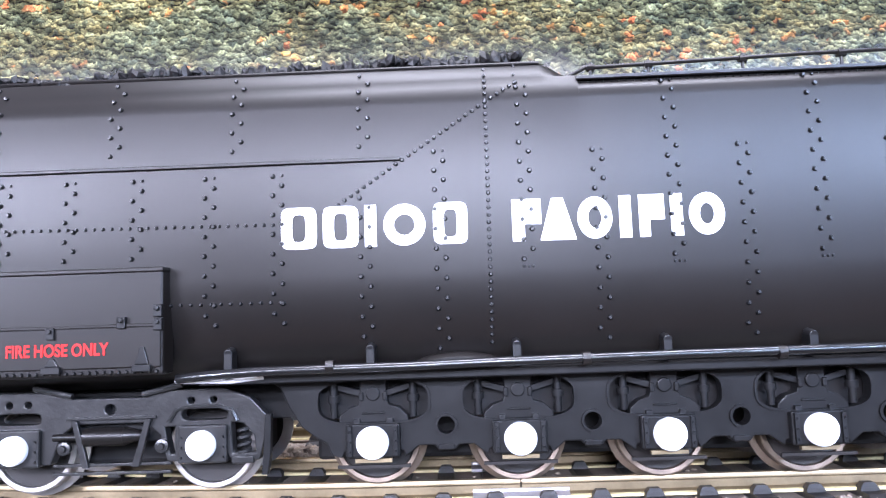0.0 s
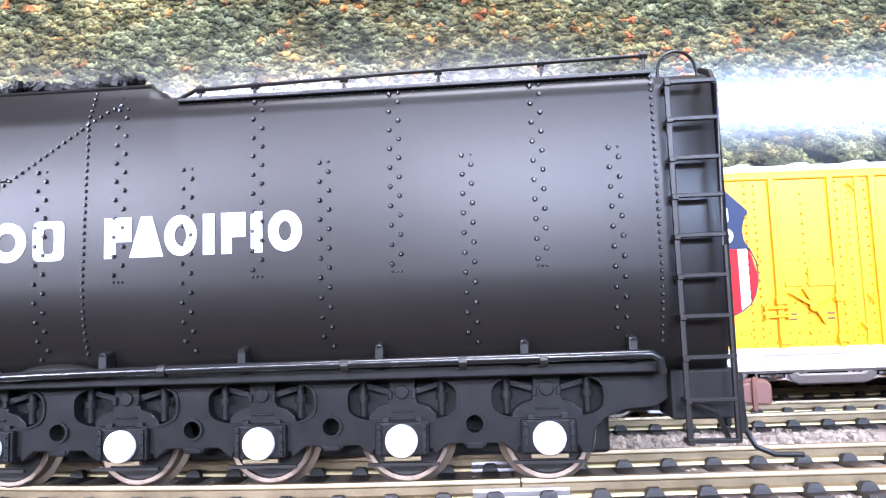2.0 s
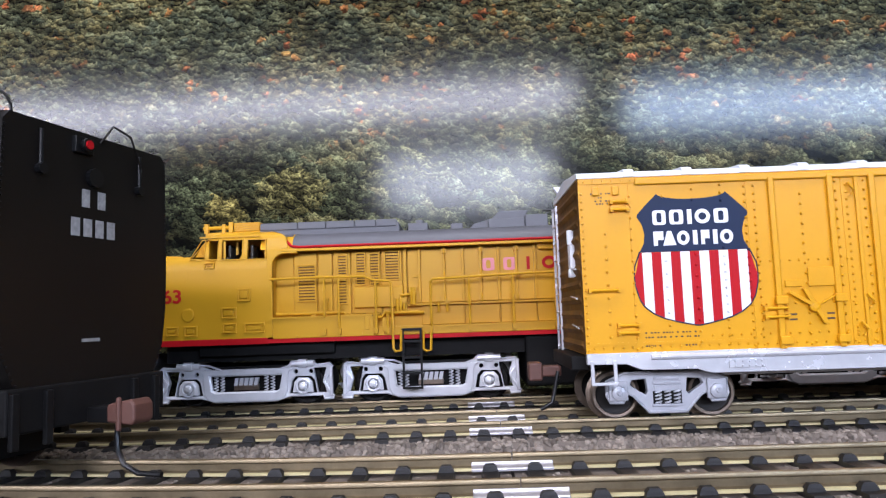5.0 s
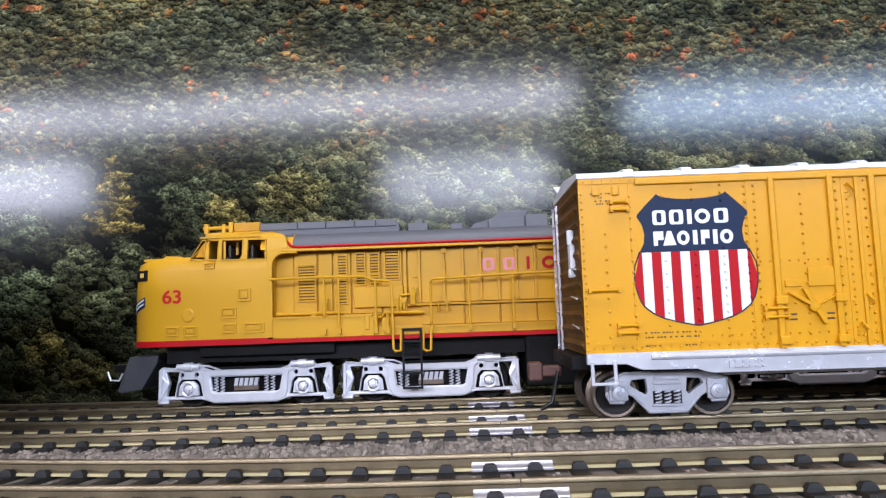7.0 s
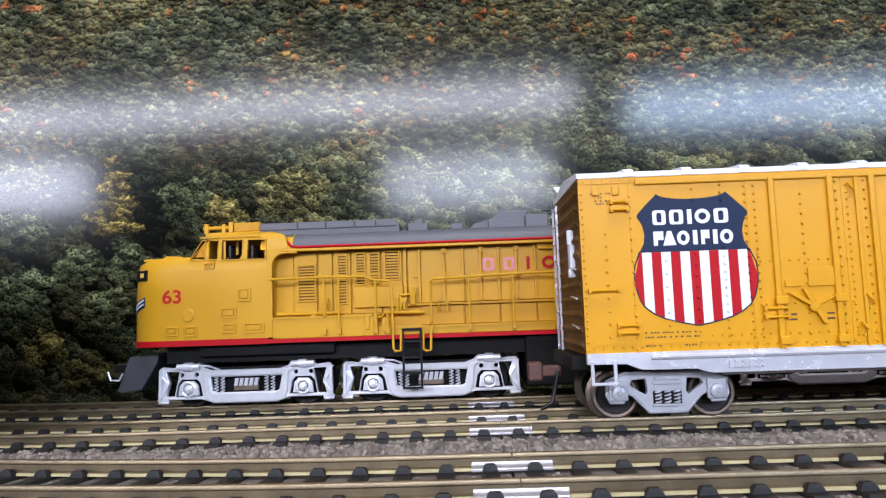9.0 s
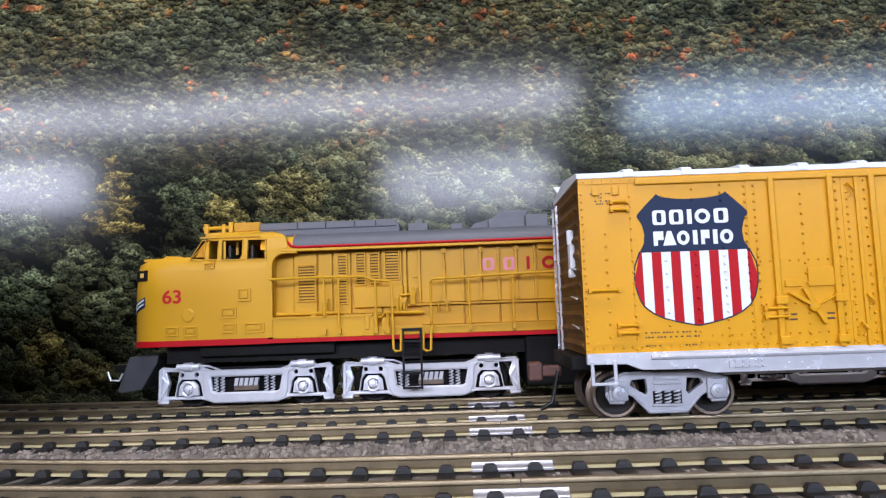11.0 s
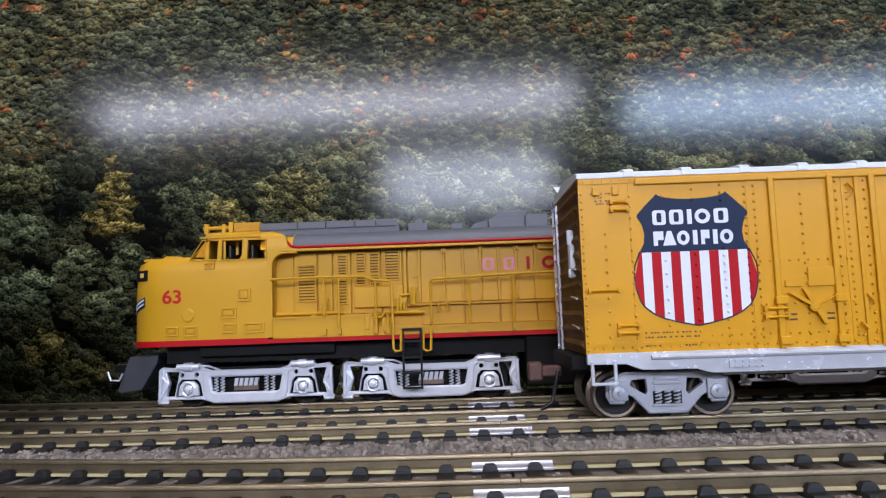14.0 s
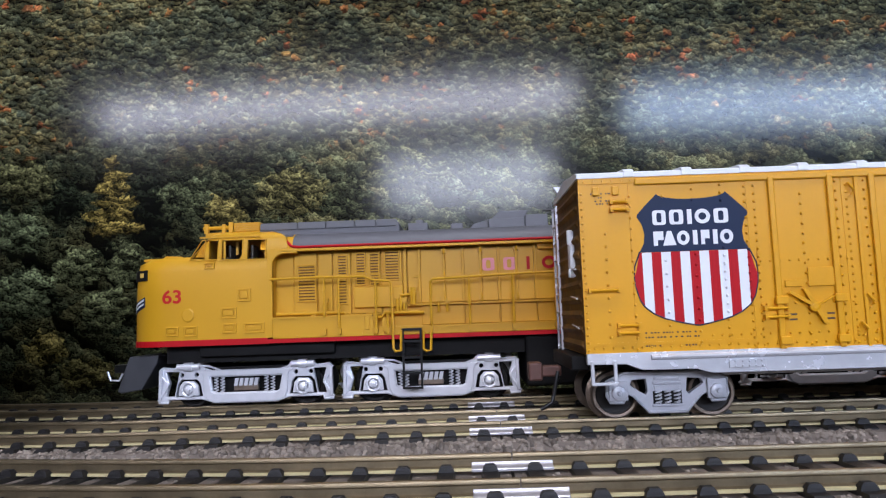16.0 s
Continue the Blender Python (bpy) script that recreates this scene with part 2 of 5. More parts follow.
def box(bm, x0, x1, y0, y1, z0, z1):
    v = [bm.verts.new((x, y, z)) for x in (x0, x1) for y in (y0, y1) for z in (z0, z1)]
    for f in ((0, 1, 3, 2), (4, 6, 7, 5), (0, 4, 5, 1), (2, 3, 7, 6), (0, 2, 6, 4), (1, 5, 7, 3)):
        bm.faces.new([v[i] for i in f])
    return bm


def prism(bm, outline, y0, y1):
    """An outline in x and z, made solid from y0 to y1."""
    a = [bm.verts.new((x, y0, z)) for x, z in outline]
    c = [bm.verts.new((x, y1, z)) for x, z in outline]
    bm.faces.new(a), bm.faces.new(c[::-1])
    k = len(a)
    for i in range(k):
        bm.faces.new((a[i], c[i], c[(i + 1) % k], a[(i + 1) % k]))
    return bm


def plate(bm, outline, holes, y0, y1):
    """Like prism, with holes through it."""
    tmp = bmesh.new()
    edges = []
    for loop in [outline, *holes]:
        v = [tmp.verts.new((x, y0, z)) for x, z in loop]
        edges += [tmp.edges.new((v[i], v[(i + 1) % len(v)])) for i in range(len(v))]
    bmesh.ops.triangle_fill(tmp, use_beauty=True, use_dissolve=False, edges=edges, normal=(0, -1, 0))
    got = bmesh.ops.extrude_face_region(tmp, geom=tmp.faces[:])
    bmesh.ops.translate(tmp, vec=(0, y1 - y0, 0), verts=[g for g in got["geom"] if isinstance(g, bmesh.types.BMVert)])
    me = bpy.data.meshes.new("tmp")
    tmp.to_mesh(me), tmp.free()
    bm.from_mesh(me)
    bpy.data.meshes.remove(me)
    return bm


def ring_pts(cx, cz, r, n=20, rz=None, power=1.0):
    rz = rz or r
    out = []
    for i in range(n):
        a = 2 * math.pi * i / n
        c, s = math.cos(a), math.sin(a)
        out.append((cx + r * math.copysign(abs(c) ** power, c), cz + rz * math.copysign(abs(s) ** power, s)))
    return out


def cyl(bm, p0, p1, r, n=12, r1=None):
    p0, p1 = Vector(p0), Vector(p1)
    d = p1 - p0
    q = d.to_track_quat("Z", "Y").to_matrix()
    r1 = r if r1 is None else r1
    a = [bm.verts.new(p0 + q @ Vector((r * math.cos(t), r * math.sin(t), 0))) for t in (2 * math.pi * i / n for i in range(n))]
    c = [bm.verts.new(p1 + q @ Vector((r1 * math.cos(t), r1 * math.sin(t), 0))) for t in (2 * math.pi * i / n for i in range(n))]
    bm.faces.new(a[::-1]), bm.faces.new(c)
    for i in range(n):
        bm.faces.new((a[i], a[(i + 1) % n], c[(i + 1) % n], c[i]))
    return bm


def tube(bm, pts, r, n=8):
    rings = []
    for i, q in enumerate(pts):
        q = Vector(q)
        d = Vector(pts[min(i + 1, len(pts) - 1)]) - Vector(pts[max(i - 1, 0)])
        m = d.to_track_quat("Z", "Y").to_matrix()
        rings.append([bm.verts.new(q + m @ Vector((r * math.cos(2 * math.pi * k / n), r * math.sin(2 * math.pi * k / n), 0))) for k in range(n)])
    for a, c in zip(rings, rings[1:]):
        for k in range(n):
            bm.faces.new((a[k], a[(k + 1) % n], c[(k + 1) % n], c[k]))
    bm.faces.new(rings[0][::-1]), bm.faces.new(rings[-1])
    return bm


def loft(bm, sections):
    """Closed loops of equal length, joined and capped."""
    rings = [[bm.verts.new(q) for q in s] for s in sections]
    k = len(rings[0])
    for a, c in zip(rings, rings[1:]):
        for i in range(k):
            bm.faces.new((a[i], a[(i + 1) % k], c[(i + 1) % k], c[i]))
    bm.faces.new(rings[0][::-1]), bm.faces.new(rings[-1])
    return bm


def lathe_y(bm, cx, cz, profile, n=28, hollow=False):
    """profile: (radius, y) pairs round an axis along y; hollow: a ring whose profile closes on itself."""
    rings = [[bm.verts.new((cx + r * math.cos(2 * math.pi * i / n), y, cz + r * math.sin(2 * math.pi * i / n))) for i in range(n)] for r, y in profile]
    for a, c in zip(rings, rings[1:] + rings[:1] if hollow else rings[1:]):
        for i in range(n):
            bm.faces.new((a[i], a[(i + 1) % n], c[(i + 1) % n], c[i]))
    if not hollow:
        bm.faces.new(rings[0][::-1]), bm.faces.new(rings[-1])
    return bm


def coil(bm, x, y, z0, z1, r, turns, wire):
    """A coil spring round an upright axis."""
    n = turns * 10
    return tube(bm, [(x + r * math.cos(2 * math.pi * k / 10), y + r * math.sin(2 * math.pi * k / 10), z0 + (z1 - z0) * k / n) for k in range(n + 1)], wire, 5)


def rivet(bm, x, z, y, r=0.2, out=-1):
    """A small domed head on a face that looks along -y (out=-1) or +y."""
    n = 6
    a = [bm.verts.new((x + r * math.cos(k * math.pi / 3), y - out * 0.05, z + r * math.sin(k * math.pi / 3))) for k in range(n)]
    c = [bm.verts.new((x + 0.5 * r * math.cos(k * math.pi / 3), y + out * r * 1.0, z + 0.55 * r * math.sin(k * math.pi / 3))) for k in range(n)]
    for i in range(n):
        bm.faces.new((a[i], a[(i + 1) % n], c[(i + 1) % n], c[i]))
    bm.faces.new(c)


INSET = 0.0


def part(name, bm, material, parent, label="", bevel=0.0, smooth=False):
    if INSET:
        for v in bm.verts:
            if abs(v.co.y) > 11:
                v.co.y -= math.copysign(INSET, v.co.y)
    bmesh.ops.recalc_face_normals(bm, faces=bm.faces[:])
    bm.transform(Matrix.Scale(MM, 4))
    me = bpy.data.meshes.new(name)
    bm.to_mesh(me), bm.free()
    me.materials.append(material)
    if smooth:
        me.shade_smooth()
        me.set_sharp_from_angle(angle=radians(38))
    ob = new(name, me)
    ob.parent = parent
    if bevel:
        q = ob.modifiers.new("bevel", "BEVEL")
        q.width, q.segments, q.limit_method, q.angle_limit = bevel * MM, 2, "ANGLE", radians(40)
    return tagged(ob, label, kind="stuff" if name.startswith("rivet") else "")


def carve(shells, bm):
    """Take one closed form out of several parts, for good."""
    bmesh.ops.recalc_face_normals(bm, faces=bm.faces[:])
    bm.transform(Matrix.Scale(MM, 4))
    me = bpy.data.meshes.new("hollow")
    bm.to_mesh(me), bm.free()
    tool = new("hollow", me)
    tool.parent = shells[0].parent
    for ob in shells:
        q = ob.modifiers.new("hollow", "BOOLEAN")
        q.operation, q.object, q.solver, q.use_self = "DIFFERENCE", tool, "EXACT", True
    bpy.context.view_layer.update()
    graph = bpy.context.evaluated_depsgraph_get()
    for ob in shells:
        got = bpy.data.meshes.new_from_object(ob.evaluated_get(graph))
        ob.modifiers.clear()
        ob.data = got
    bpy.data.objects.remove(tool)


def thing(name, label, category, group="", kind="", at=None):
    ob = new(name)
    ob.empty_display_size = 0.01
    if at is not None:
        ob.matrix_world = at
    return tagged(ob, label, category, group, kind)


def writing(name, text, size, x, y, z, material, parent, width=None, label=""):
    """Letters on a face that looks along -y, from the lower left corner x, z."""
    cu = bpy.data.curves.new(name, "FONT")
    cu.body, cu.size, cu.extrude, cu.offset = text, size, 0.03, 0.022 * size
    tmp = new(name, cu)
    bpy.context.view_layer.update()
    me = bpy.data.meshes.new_from_object(tmp.evaluated_get(bpy.context.evaluated_depsgraph_get()))
    bpy.data.objects.remove(tmp)
    w = max(v.co.x for v in me.vertices)
    me.transform(Matrix.Scale(MM, 4) @ Matrix.Translation((x, y, z)) @ Matrix.Rotation(radians(90), 4, "X") @ Matrix.Diagonal(((width or w) / w, 1, 1, 1)))
    me.materials.clear()
    me.materials.append(material)
    ob = new(name, me)
    ob.parent = parent
    return tagged(ob, label)


def M():
    return bmesh.new()


# ---- plan of the layout: three parallel tracks, z = 0 at the rail tops ----
Y_A, Y_B, Y_C, Y_PRINT = 105.7, 156.2, 206.7, 252.0
X_CURVE, R_CURVE = -5.3, 435.0
DROP_C = 1.0  # the far track lies lower


class Line:
    """A track's centre line: straight, an arc that bends away from the viewer, then straight again. s runs to the right from the arc's start."""

    def __init__(self, y, x0, radius, angle):
        self.y, self.x0, self.r, self.a = y, x0, radius, angle

    def at(self, s, off=0.0):
        if s >= 0:
            x, y, a = self.x0 + s, self.y, 0.0
        else:
            a = min(-s / self.r, self.a)
            x, y = self.x0 - self.r * math.sin(a), self.y + self.r * (1 - math.cos(a))
            rest = -s - self.a * self.r
            if rest > 0:
                x, y = x - rest * math.cos(a), y + rest * math.sin(a)
        return x + off * math.sin(a), y + off * math.cos(a), a


LINE_A = Line(Y_A, X_CURVE, R_CURVE, 0.50)
LINE_B = Line(Y_B, -70.0, 300.0, 0.50)
LINE_C = Line(Y_C, -105.0, 260.0, 0.50)


# ---- the room and the layout table ----
def room():
    floor = part("floor", box(M(), -3600, 3600, -2200, 1900, -1060, -1000), CARPET, None)
    tagged(floor, "brown carpeted room floor under the layout", "floor", kind="structure")
    top = part("ceiling", box(M(), -3600, 3600, -2200, 1900, 1500, 1560), CEIL, None)
    tagged(top, "plain matt ceiling of the layout room", "ceiling", kind="structure")
    for name, b in (("wall_north", (-3600, 3600, 1800, 1900)), ("wall_east", (3500, 3600, -1950, 1800)), ("wall_west", (-3600, -3500, -1950, 1800))):
        tagged(part(name, box(M(), *b, -1000, 1500), PLASTER, None), "plain plastered wall of the layout room", "wall", kind="structure")
    xs = sorted({-3600, 3600, *[round(o[i] * 1000) for o in OPENINGS for i in (0, 1)]})
    zs = sorted({-1000, 1500, *[round(o[i] * 1000) for o in OPENINGS for i in (2, 3)]})
    bm = M()
    for x0, x1 in zip(xs, xs[1:]):
        for z0, z1 in zip(zs, zs[1:]):
            cx, cz = (x0 + x1) / 2000, (z0 + z1) / 2000
            if not any(o[0] < cx < o[1] and o[2] < cz < o[3] for o in OPENINGS):
                box(bm, x0, x1, WALL_Y * 1000 - 100, WALL_Y * 1000, z0, z1)
    tagged(part("wall_south", bm, PLASTER, None), "plastered wall with four low window openings", "wall", kind="structure")
    out = part("wall_outer", box(M(), -3600, 3600, -2200, -2180, -1000, 1500), PLASTER, None)
    tagged(out, "plain outer screen wall behind the windows", "wall", kind="structure")


room()

table = thing("layout_table", "painted plywood layout table that carries the tracks", "table", at=pose(0, 0, 0))
part("tabletop", box(M(), -330, 330, 62, 330, -26, -8), DECK, table, bevel=0.6)
for lx in (-310, 310):
    for ly in (80, 312):
        part("leg", box(M(), lx - 15, lx + 15, ly - 12, ly + 12, -1000, -26), DARK_PAINT, table, bevel=1.0)

# frame round the added overhead lamp; the fitting itself is assumed
fitting = thing("assumed_ceiling_light", "plain frame of an assumed, unseen ceiling light", "ceiling light", at=pose(*TOP_LIGHT_AT))
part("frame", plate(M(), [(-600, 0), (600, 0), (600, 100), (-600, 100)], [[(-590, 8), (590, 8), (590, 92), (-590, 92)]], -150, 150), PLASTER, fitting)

print_wall = part("backdrop", box(M(), -230, 330, Y_PRINT, Y_PRINT + 3, -8, 330), PRINT, None)
tagged(print_wall, "glossy printed backdrop of a wooded autumn hillside", "backdrop", kind="structure")

# unseen dark panel, added to slide across the left openings and dim their reflections
light_blocker = thing("light_blocker", "unseen dark panel that slides in front of the windows", "door", at=pose(-3.2, -1.9, 0))
part("panel", box(M(), -380, 380, -20, 20, -1000, 1100), DARK_PAINT, light_blocker, bevel=3)
part("blocker_knob", cyl(M(), (320, 20, 0), (320, 60, 0), 9), STEEL, light_blocker)


# ---- track ----
def sweep(bm, line, profile, s0, s1, step=6.0):
    """A cross-section of (offset across, height) points carried along a line."""
    n = max(2, int((s1 - s0) / step))
    rings = []
    for i in range(n + 1):
        s = s0 + (s1 - s0) * i / n
        ring = []
        for off, z in profile:
            x, y, _ = line.at(s, off)
            ring.append((x, y, z))
        rings.append(ring)
    return loft(bm, rings)


def rail_profile(c):
    half = [(0.38, 0.0), (0.46, -0.12), (0.46, -0.62), (0.18, -0.85), (0.18, -1.85), (0.95, -2.15), (0.95, -2.5)]
    return [(c + a, z) for a, z in half] + [(c - a, z) for a, z in half[::-1]]


def track(line, s_left, s_right, joint, spacing, phase, drop=0.0):
    tr = thing("model_track", "model railway track with black ties on moulded ballast", "track", group="parallel model tracks", at=pose(0, 0, -drop * MM))
    bed_w = 16.4
    bed = [(bed_w, -3.2), (bed_w + 5.4, -8.0), (-bed_w - 5.4, -8.0), (-bed_w, -3.2)]
    for a, b in ((s_left, joint - 0.25), (joint + 0.25, s_right)):
        part("roadbed", sweep(M(), line, bed, a, b), BED, tr, "moulded grey-brown ballast roadbed")
    for c in (-8.7, 8.7):
        for a, b in ((s_left, joint - 0.12), (joint + 0.12, s_right)):
            rl = part("rail", sweep(M(), line, rail_profile(c), a, b), RAIL, tr, smooth=True)
            # foot strip in lighter brass, which imitates the glint between the ties
            foot = [(c - 1.2, -2.56), (c - 1.2, -2.22), (c - 0.35, -1.95), (c + 0.35, -1.95), (c + 1.2, -2.22), (c + 1.2, -2.56)]
            part("rail_foot", sweep(M(), line, foot, a, b), LIT_BRASS, rl, "brass rail foot with its highlight in the colour")
        bm = M()
        prof = [(c - 1.45, -2.7), (c - 1.45, -2.2), (c - 0.45, -1.75), (c - 0.3, -1.3), (c + 0.3, -1.3), (c + 0.45, -1.75), (c + 1.45, -2.2), (c + 1.45, -2.7)]
        sweep(bm, line, prof, joint - 6.6, joint + 6.6, 3)
        part("rail_joiner", bm, JOINER, tr, "bright metal rail joiner", bevel=0.12)
    # ties, with a pair of spike heads at each rail
    bm = M()
    loft(bm, [[(a * w, b * k, z) for a, b in ((-1, -1), (1, -1), (1, 1), (-1, 1))] for w, k, z in ((1.55, 14.0, -4.4), (1.45, 13.4, -3.0), (1.25, 12.7, -2.45))])
    for c in (-8.7, 8.7):
        for o in (-1.5, 1.5):
            loft(bm, [[(a * w, c + o + b * k, z) for a, b in ((-1, -1), (1, -1), (1, 1), (-1, 1))] for w, k, z in ((1.3, 0.75, -2.47), (1.1, 0.66, -1.9), (0.7, 0.5, -1.4))])
    first = part("tie", bm, TIE, tr)
    me = first.data
    k = 0
    s = joint + phase
    rows = []
    while s < s_right - 2:
        rows.append(s)
        s += spacing
    s = joint - phase
    while s > s_left + 2:
        rows.append(s)
        s -= spacing
    for s in rows:
        x, y, a = line.at(s)
        m = pose(x * MM, y * MM, 0, 0, 0, -math.degrees(a))
        if k == 0:
            first.matrix_basis = m
        else:
            o = new("tie", me)
            o.parent = tr
            o.matrix_basis = m
        k += 1
    # stones of the shoulder and between the ties
    rnd = random.Random(int(line.y))
    verts, faces = [], []
    ico = M()
    bmesh.ops.create_icosphere(ico, subdivisions=1, radius=1.0)
    base_v = [v.co.copy() for v in ico.verts]
    base_f = [[v.index for v in f.verts] for f in ico.faces]
    ico.free()

    def stone(s, off, z, r):
        x, y, a = line.at(s, off)
        turn = Euler((rnd.uniform(0, 6), rnd.uniform(0, 6), rnd.uniform(0, 6))).to_matrix()
        st = Vector((rnd.uniform(0.7, 1.3), rnd.uniform(0.7, 1.2), rnd.uniform(0.6, 1.0)))
        o = len(verts)
        for v in base_v:
            w = turn @ Vector((v.x * st.x, v.y * st.y, v.z * st.z)) * (r * rnd.uniform(0.85, 1.15))
            verts.append(((x + w.x) * MM, (y + w.y) * MM, (z + w.z) * MM))
        faces.extend([[o + i for i in f] for f in base_f])

    s = s_left
    while s < min(s_right, 150):
        for _ in range(10 if line.y < 190 else 3):
            u = rnd.random()
            if rnd.random() < 0.6:
                stone(s + rnd.uniform(-0.5, 0.5), -(bed_w + 5.2 * u) , -3.3 - 4.7 * u, rnd.uniform(0.62, 0.95))
            else:
                stone(s + rnd.uniform(-0.5, 0.5), rnd.uniform(-bed_w, -10.0), -3.5, rnd.uniform(0.55, 0.85))
        stone(s, rnd.uniform(-7.4, 7.4), -3.5, rnd.uniform(0.45, 0.7))
        stone(s, rnd.uniform(-7.4, 7.4), -3.5, rnd.uniform(0.45, 0.7))
        s += 0.8
    me = bpy.data.meshes.new("ballast")
    me.from_pydata(verts, [], faces)
    me.materials.append(STONES)
    o = new("ballast", me)
    o.parent = tr
    tagged(o, "grey-brown moulded ballast stones", kind="stuff")
    return tr


track(LINE_A, -290.0, 225.0, 7.1 + 5.3, 7.05, 3.6)
track(LINE_B, -215.0, 290.0, 7.1 + 70.0, 7.05, 3.6)
track(LINE_C, -180.0, 320.0, 7.1 + 105.0, 7.05, 3.6, DROP_C)


# ---- shared running gear ----
def wheelset(name, parent, x, z, r, material=STEEL, half=8.2, n=32):
    """Two flanged wheels on an axle; its own space has the axle at the origin."""
    ws = part(name, cyl(M(), (0, -half - 3.5, 0), (0, half + 3.5, 0), 1.1, 10), DARK_STEEL, parent)
    ws.matrix_basis = pose(x * MM, 0, z * MM)
    for sgn in (-1, 1):
        bm = M()
        prof = [(r - 0.8, -half - 1.3), (r - 0.75, -half - 1.7), (r - 0.2, -half - 1.75), (r, -half - 1.6), (r + 0.03, -half + 0.3), (r + 0.85, -half + 0.55), (r + 0.85, -half + 0.9), (r - 0.8, -half + 1.0)]
        lathe_y(bm, 0, 0, [(q, y * -sgn) for q, y in prof], n, True)
        part("tyre", bm, material, ws, "bright steel flanged tyre", smooth=True)
        bm = M()
        lathe_y(bm, 0, 0, [(q, y * -sgn) for q, y in ((r - 0.85, -half + 0.6), (r - 0.85, -half - 1.3), (r - 1.9, -half - 0.9), (1.8, -half - 1.2), (1.5, -half - 1.6))], 20)
        part("wheel_disc", bm, DARK_STEEL, ws, smooth=True)
    return ws


def marks(letters, parent, y, z0, z1, material, name="lettering_mark", t=0.05):
    """A brand name's letters as plain shapes: (kind, x0, x1)."""
    h, zm = z1 - z0, (z0 + z1) / 2
    for kind, a, b in letters:
        c, w = (a + b) / 2, b - a
        bm = M()
        if kind == "ring":
            st = 0.25 * h
            plate(bm, ring_pts(c, zm, w / 2, 28, h / 2), [ring_pts(c, zm, max(0.2, w / 2 - st), 24, h / 2 - st)], y - t, y + t)
        elif kind == "wedge":
            prism(bm, [(a, z0), (b, z0), (c + 0.16 * w, z1), (c - 0.16 * w, z1)], y - t, y + t)
        elif kind == "frame":
            plate(bm, ring_pts(c, zm, w / 2, 28, h / 2, 0.35), [ring_pts(c, zm, 0.19 * w, 16, 0.33 * h, 0.5)], y - t, y + t)
        elif kind == "flag":
            prism(bm, [(a, z0), (a + 0.42 * w, z0), (a + 0.42 * w, z0 + 0.4 * h), (b, z0 + 0.4 * h), (b, z1), (a, z1)], y - t, y + t)
        else:
            prism(bm, [(a, z0), (b, z0), (b, z1), (a, z1)], y - t, y + t)
        part(name, bm, material, parent)


# ---- the tender: origin at the first axle of its long frame, x towards its rear ----
AXLES = [19.26 * i for i in range(5)]
FRONT_AXLES = [-22.7, -47.9]
SIDE_Y = -18.6


def tender_section(x, top, crown, tank):
    """The tank's cross-section, near side first, from the bottom up."""
    half = [(11.5, 14.0), (14.8, 15.6), (16.6, 18.2), (17.7, 21.2), (18.45, 24.6), (18.75, 28.2), (18.55, 38.0), (18.0, 50.2)]
    if tank:
        half += [(17.8, 51.4), (17.4, 52.2), (16.8, 52.8), (16.0, 53.1), (15.0, 53.15)]
    else:
        half += [(17.7, 51.6), (17.2, 52.6), (16.7, 53.7), (16.2, 53.1 + (top - 53.1) * 0.8), (15.6, top)]
    half += [(0.0, crown)]
    loop = [(x, -y, z) for y, z in half] + [(x, y, z) for y, z in half[-2::-1]]
    return loop


def zigzag(parent, x, z0, z1, step=1.27, wide=0.60, y=SIDE_Y, capped=True):
    """A staggered double row of rivets down the tank side."""
    bm = M()
    z, k = z1, 0
    while z > z0:
        yy = side_at(z) if y == SIDE_Y else y
        rivet(bm, x + (wide if k % 2 else -wide), z, yy, 0.40)
        z -= step
        k += 1
    if capped:
        rivet(bm, x - wide, z1 + 0.1, side_at(z1), 0.24), rivet(bm, x + wide, z1 + 0.1, side_at(z1), 0.24)
    part("rivet_row", bm, RIVET_BLACK, parent)


def side_at(z):
    pts = [(14.0, 11.5), (15.6, 14.8), (18.2, 16.6), (21.2, 17.7), (24.6, 18.45), (28.2, 18.75), (38.0, 18.55), (50.2, 18.0), (51.6, 17.7), (52.6, 17.2), (53.7, 16.7), (55.4, 16.0), (56.2, 15.6)]
    for (a, b), (c, d) in zip(pts, pts[1:]):
        if z <= c:
            return -(b + (d - b) * max(0, z - a) / (c - a))
    return -15.6


def seam(parent, x0, z0, x1, z1, step=0.95, r=0.25):
    bm = M()
    n = int(math.hypot(x1 - x0, z1 - z0) / step)
    for i in range(n + 1):
        x, z = x0 + (x1 - x0) * i / n, z0 + (z1 - z0) * i / n
        rivet(bm, x, z, side_at(z), r)
    part("rivet_seam", bm, RIVET_BLACK, parent)


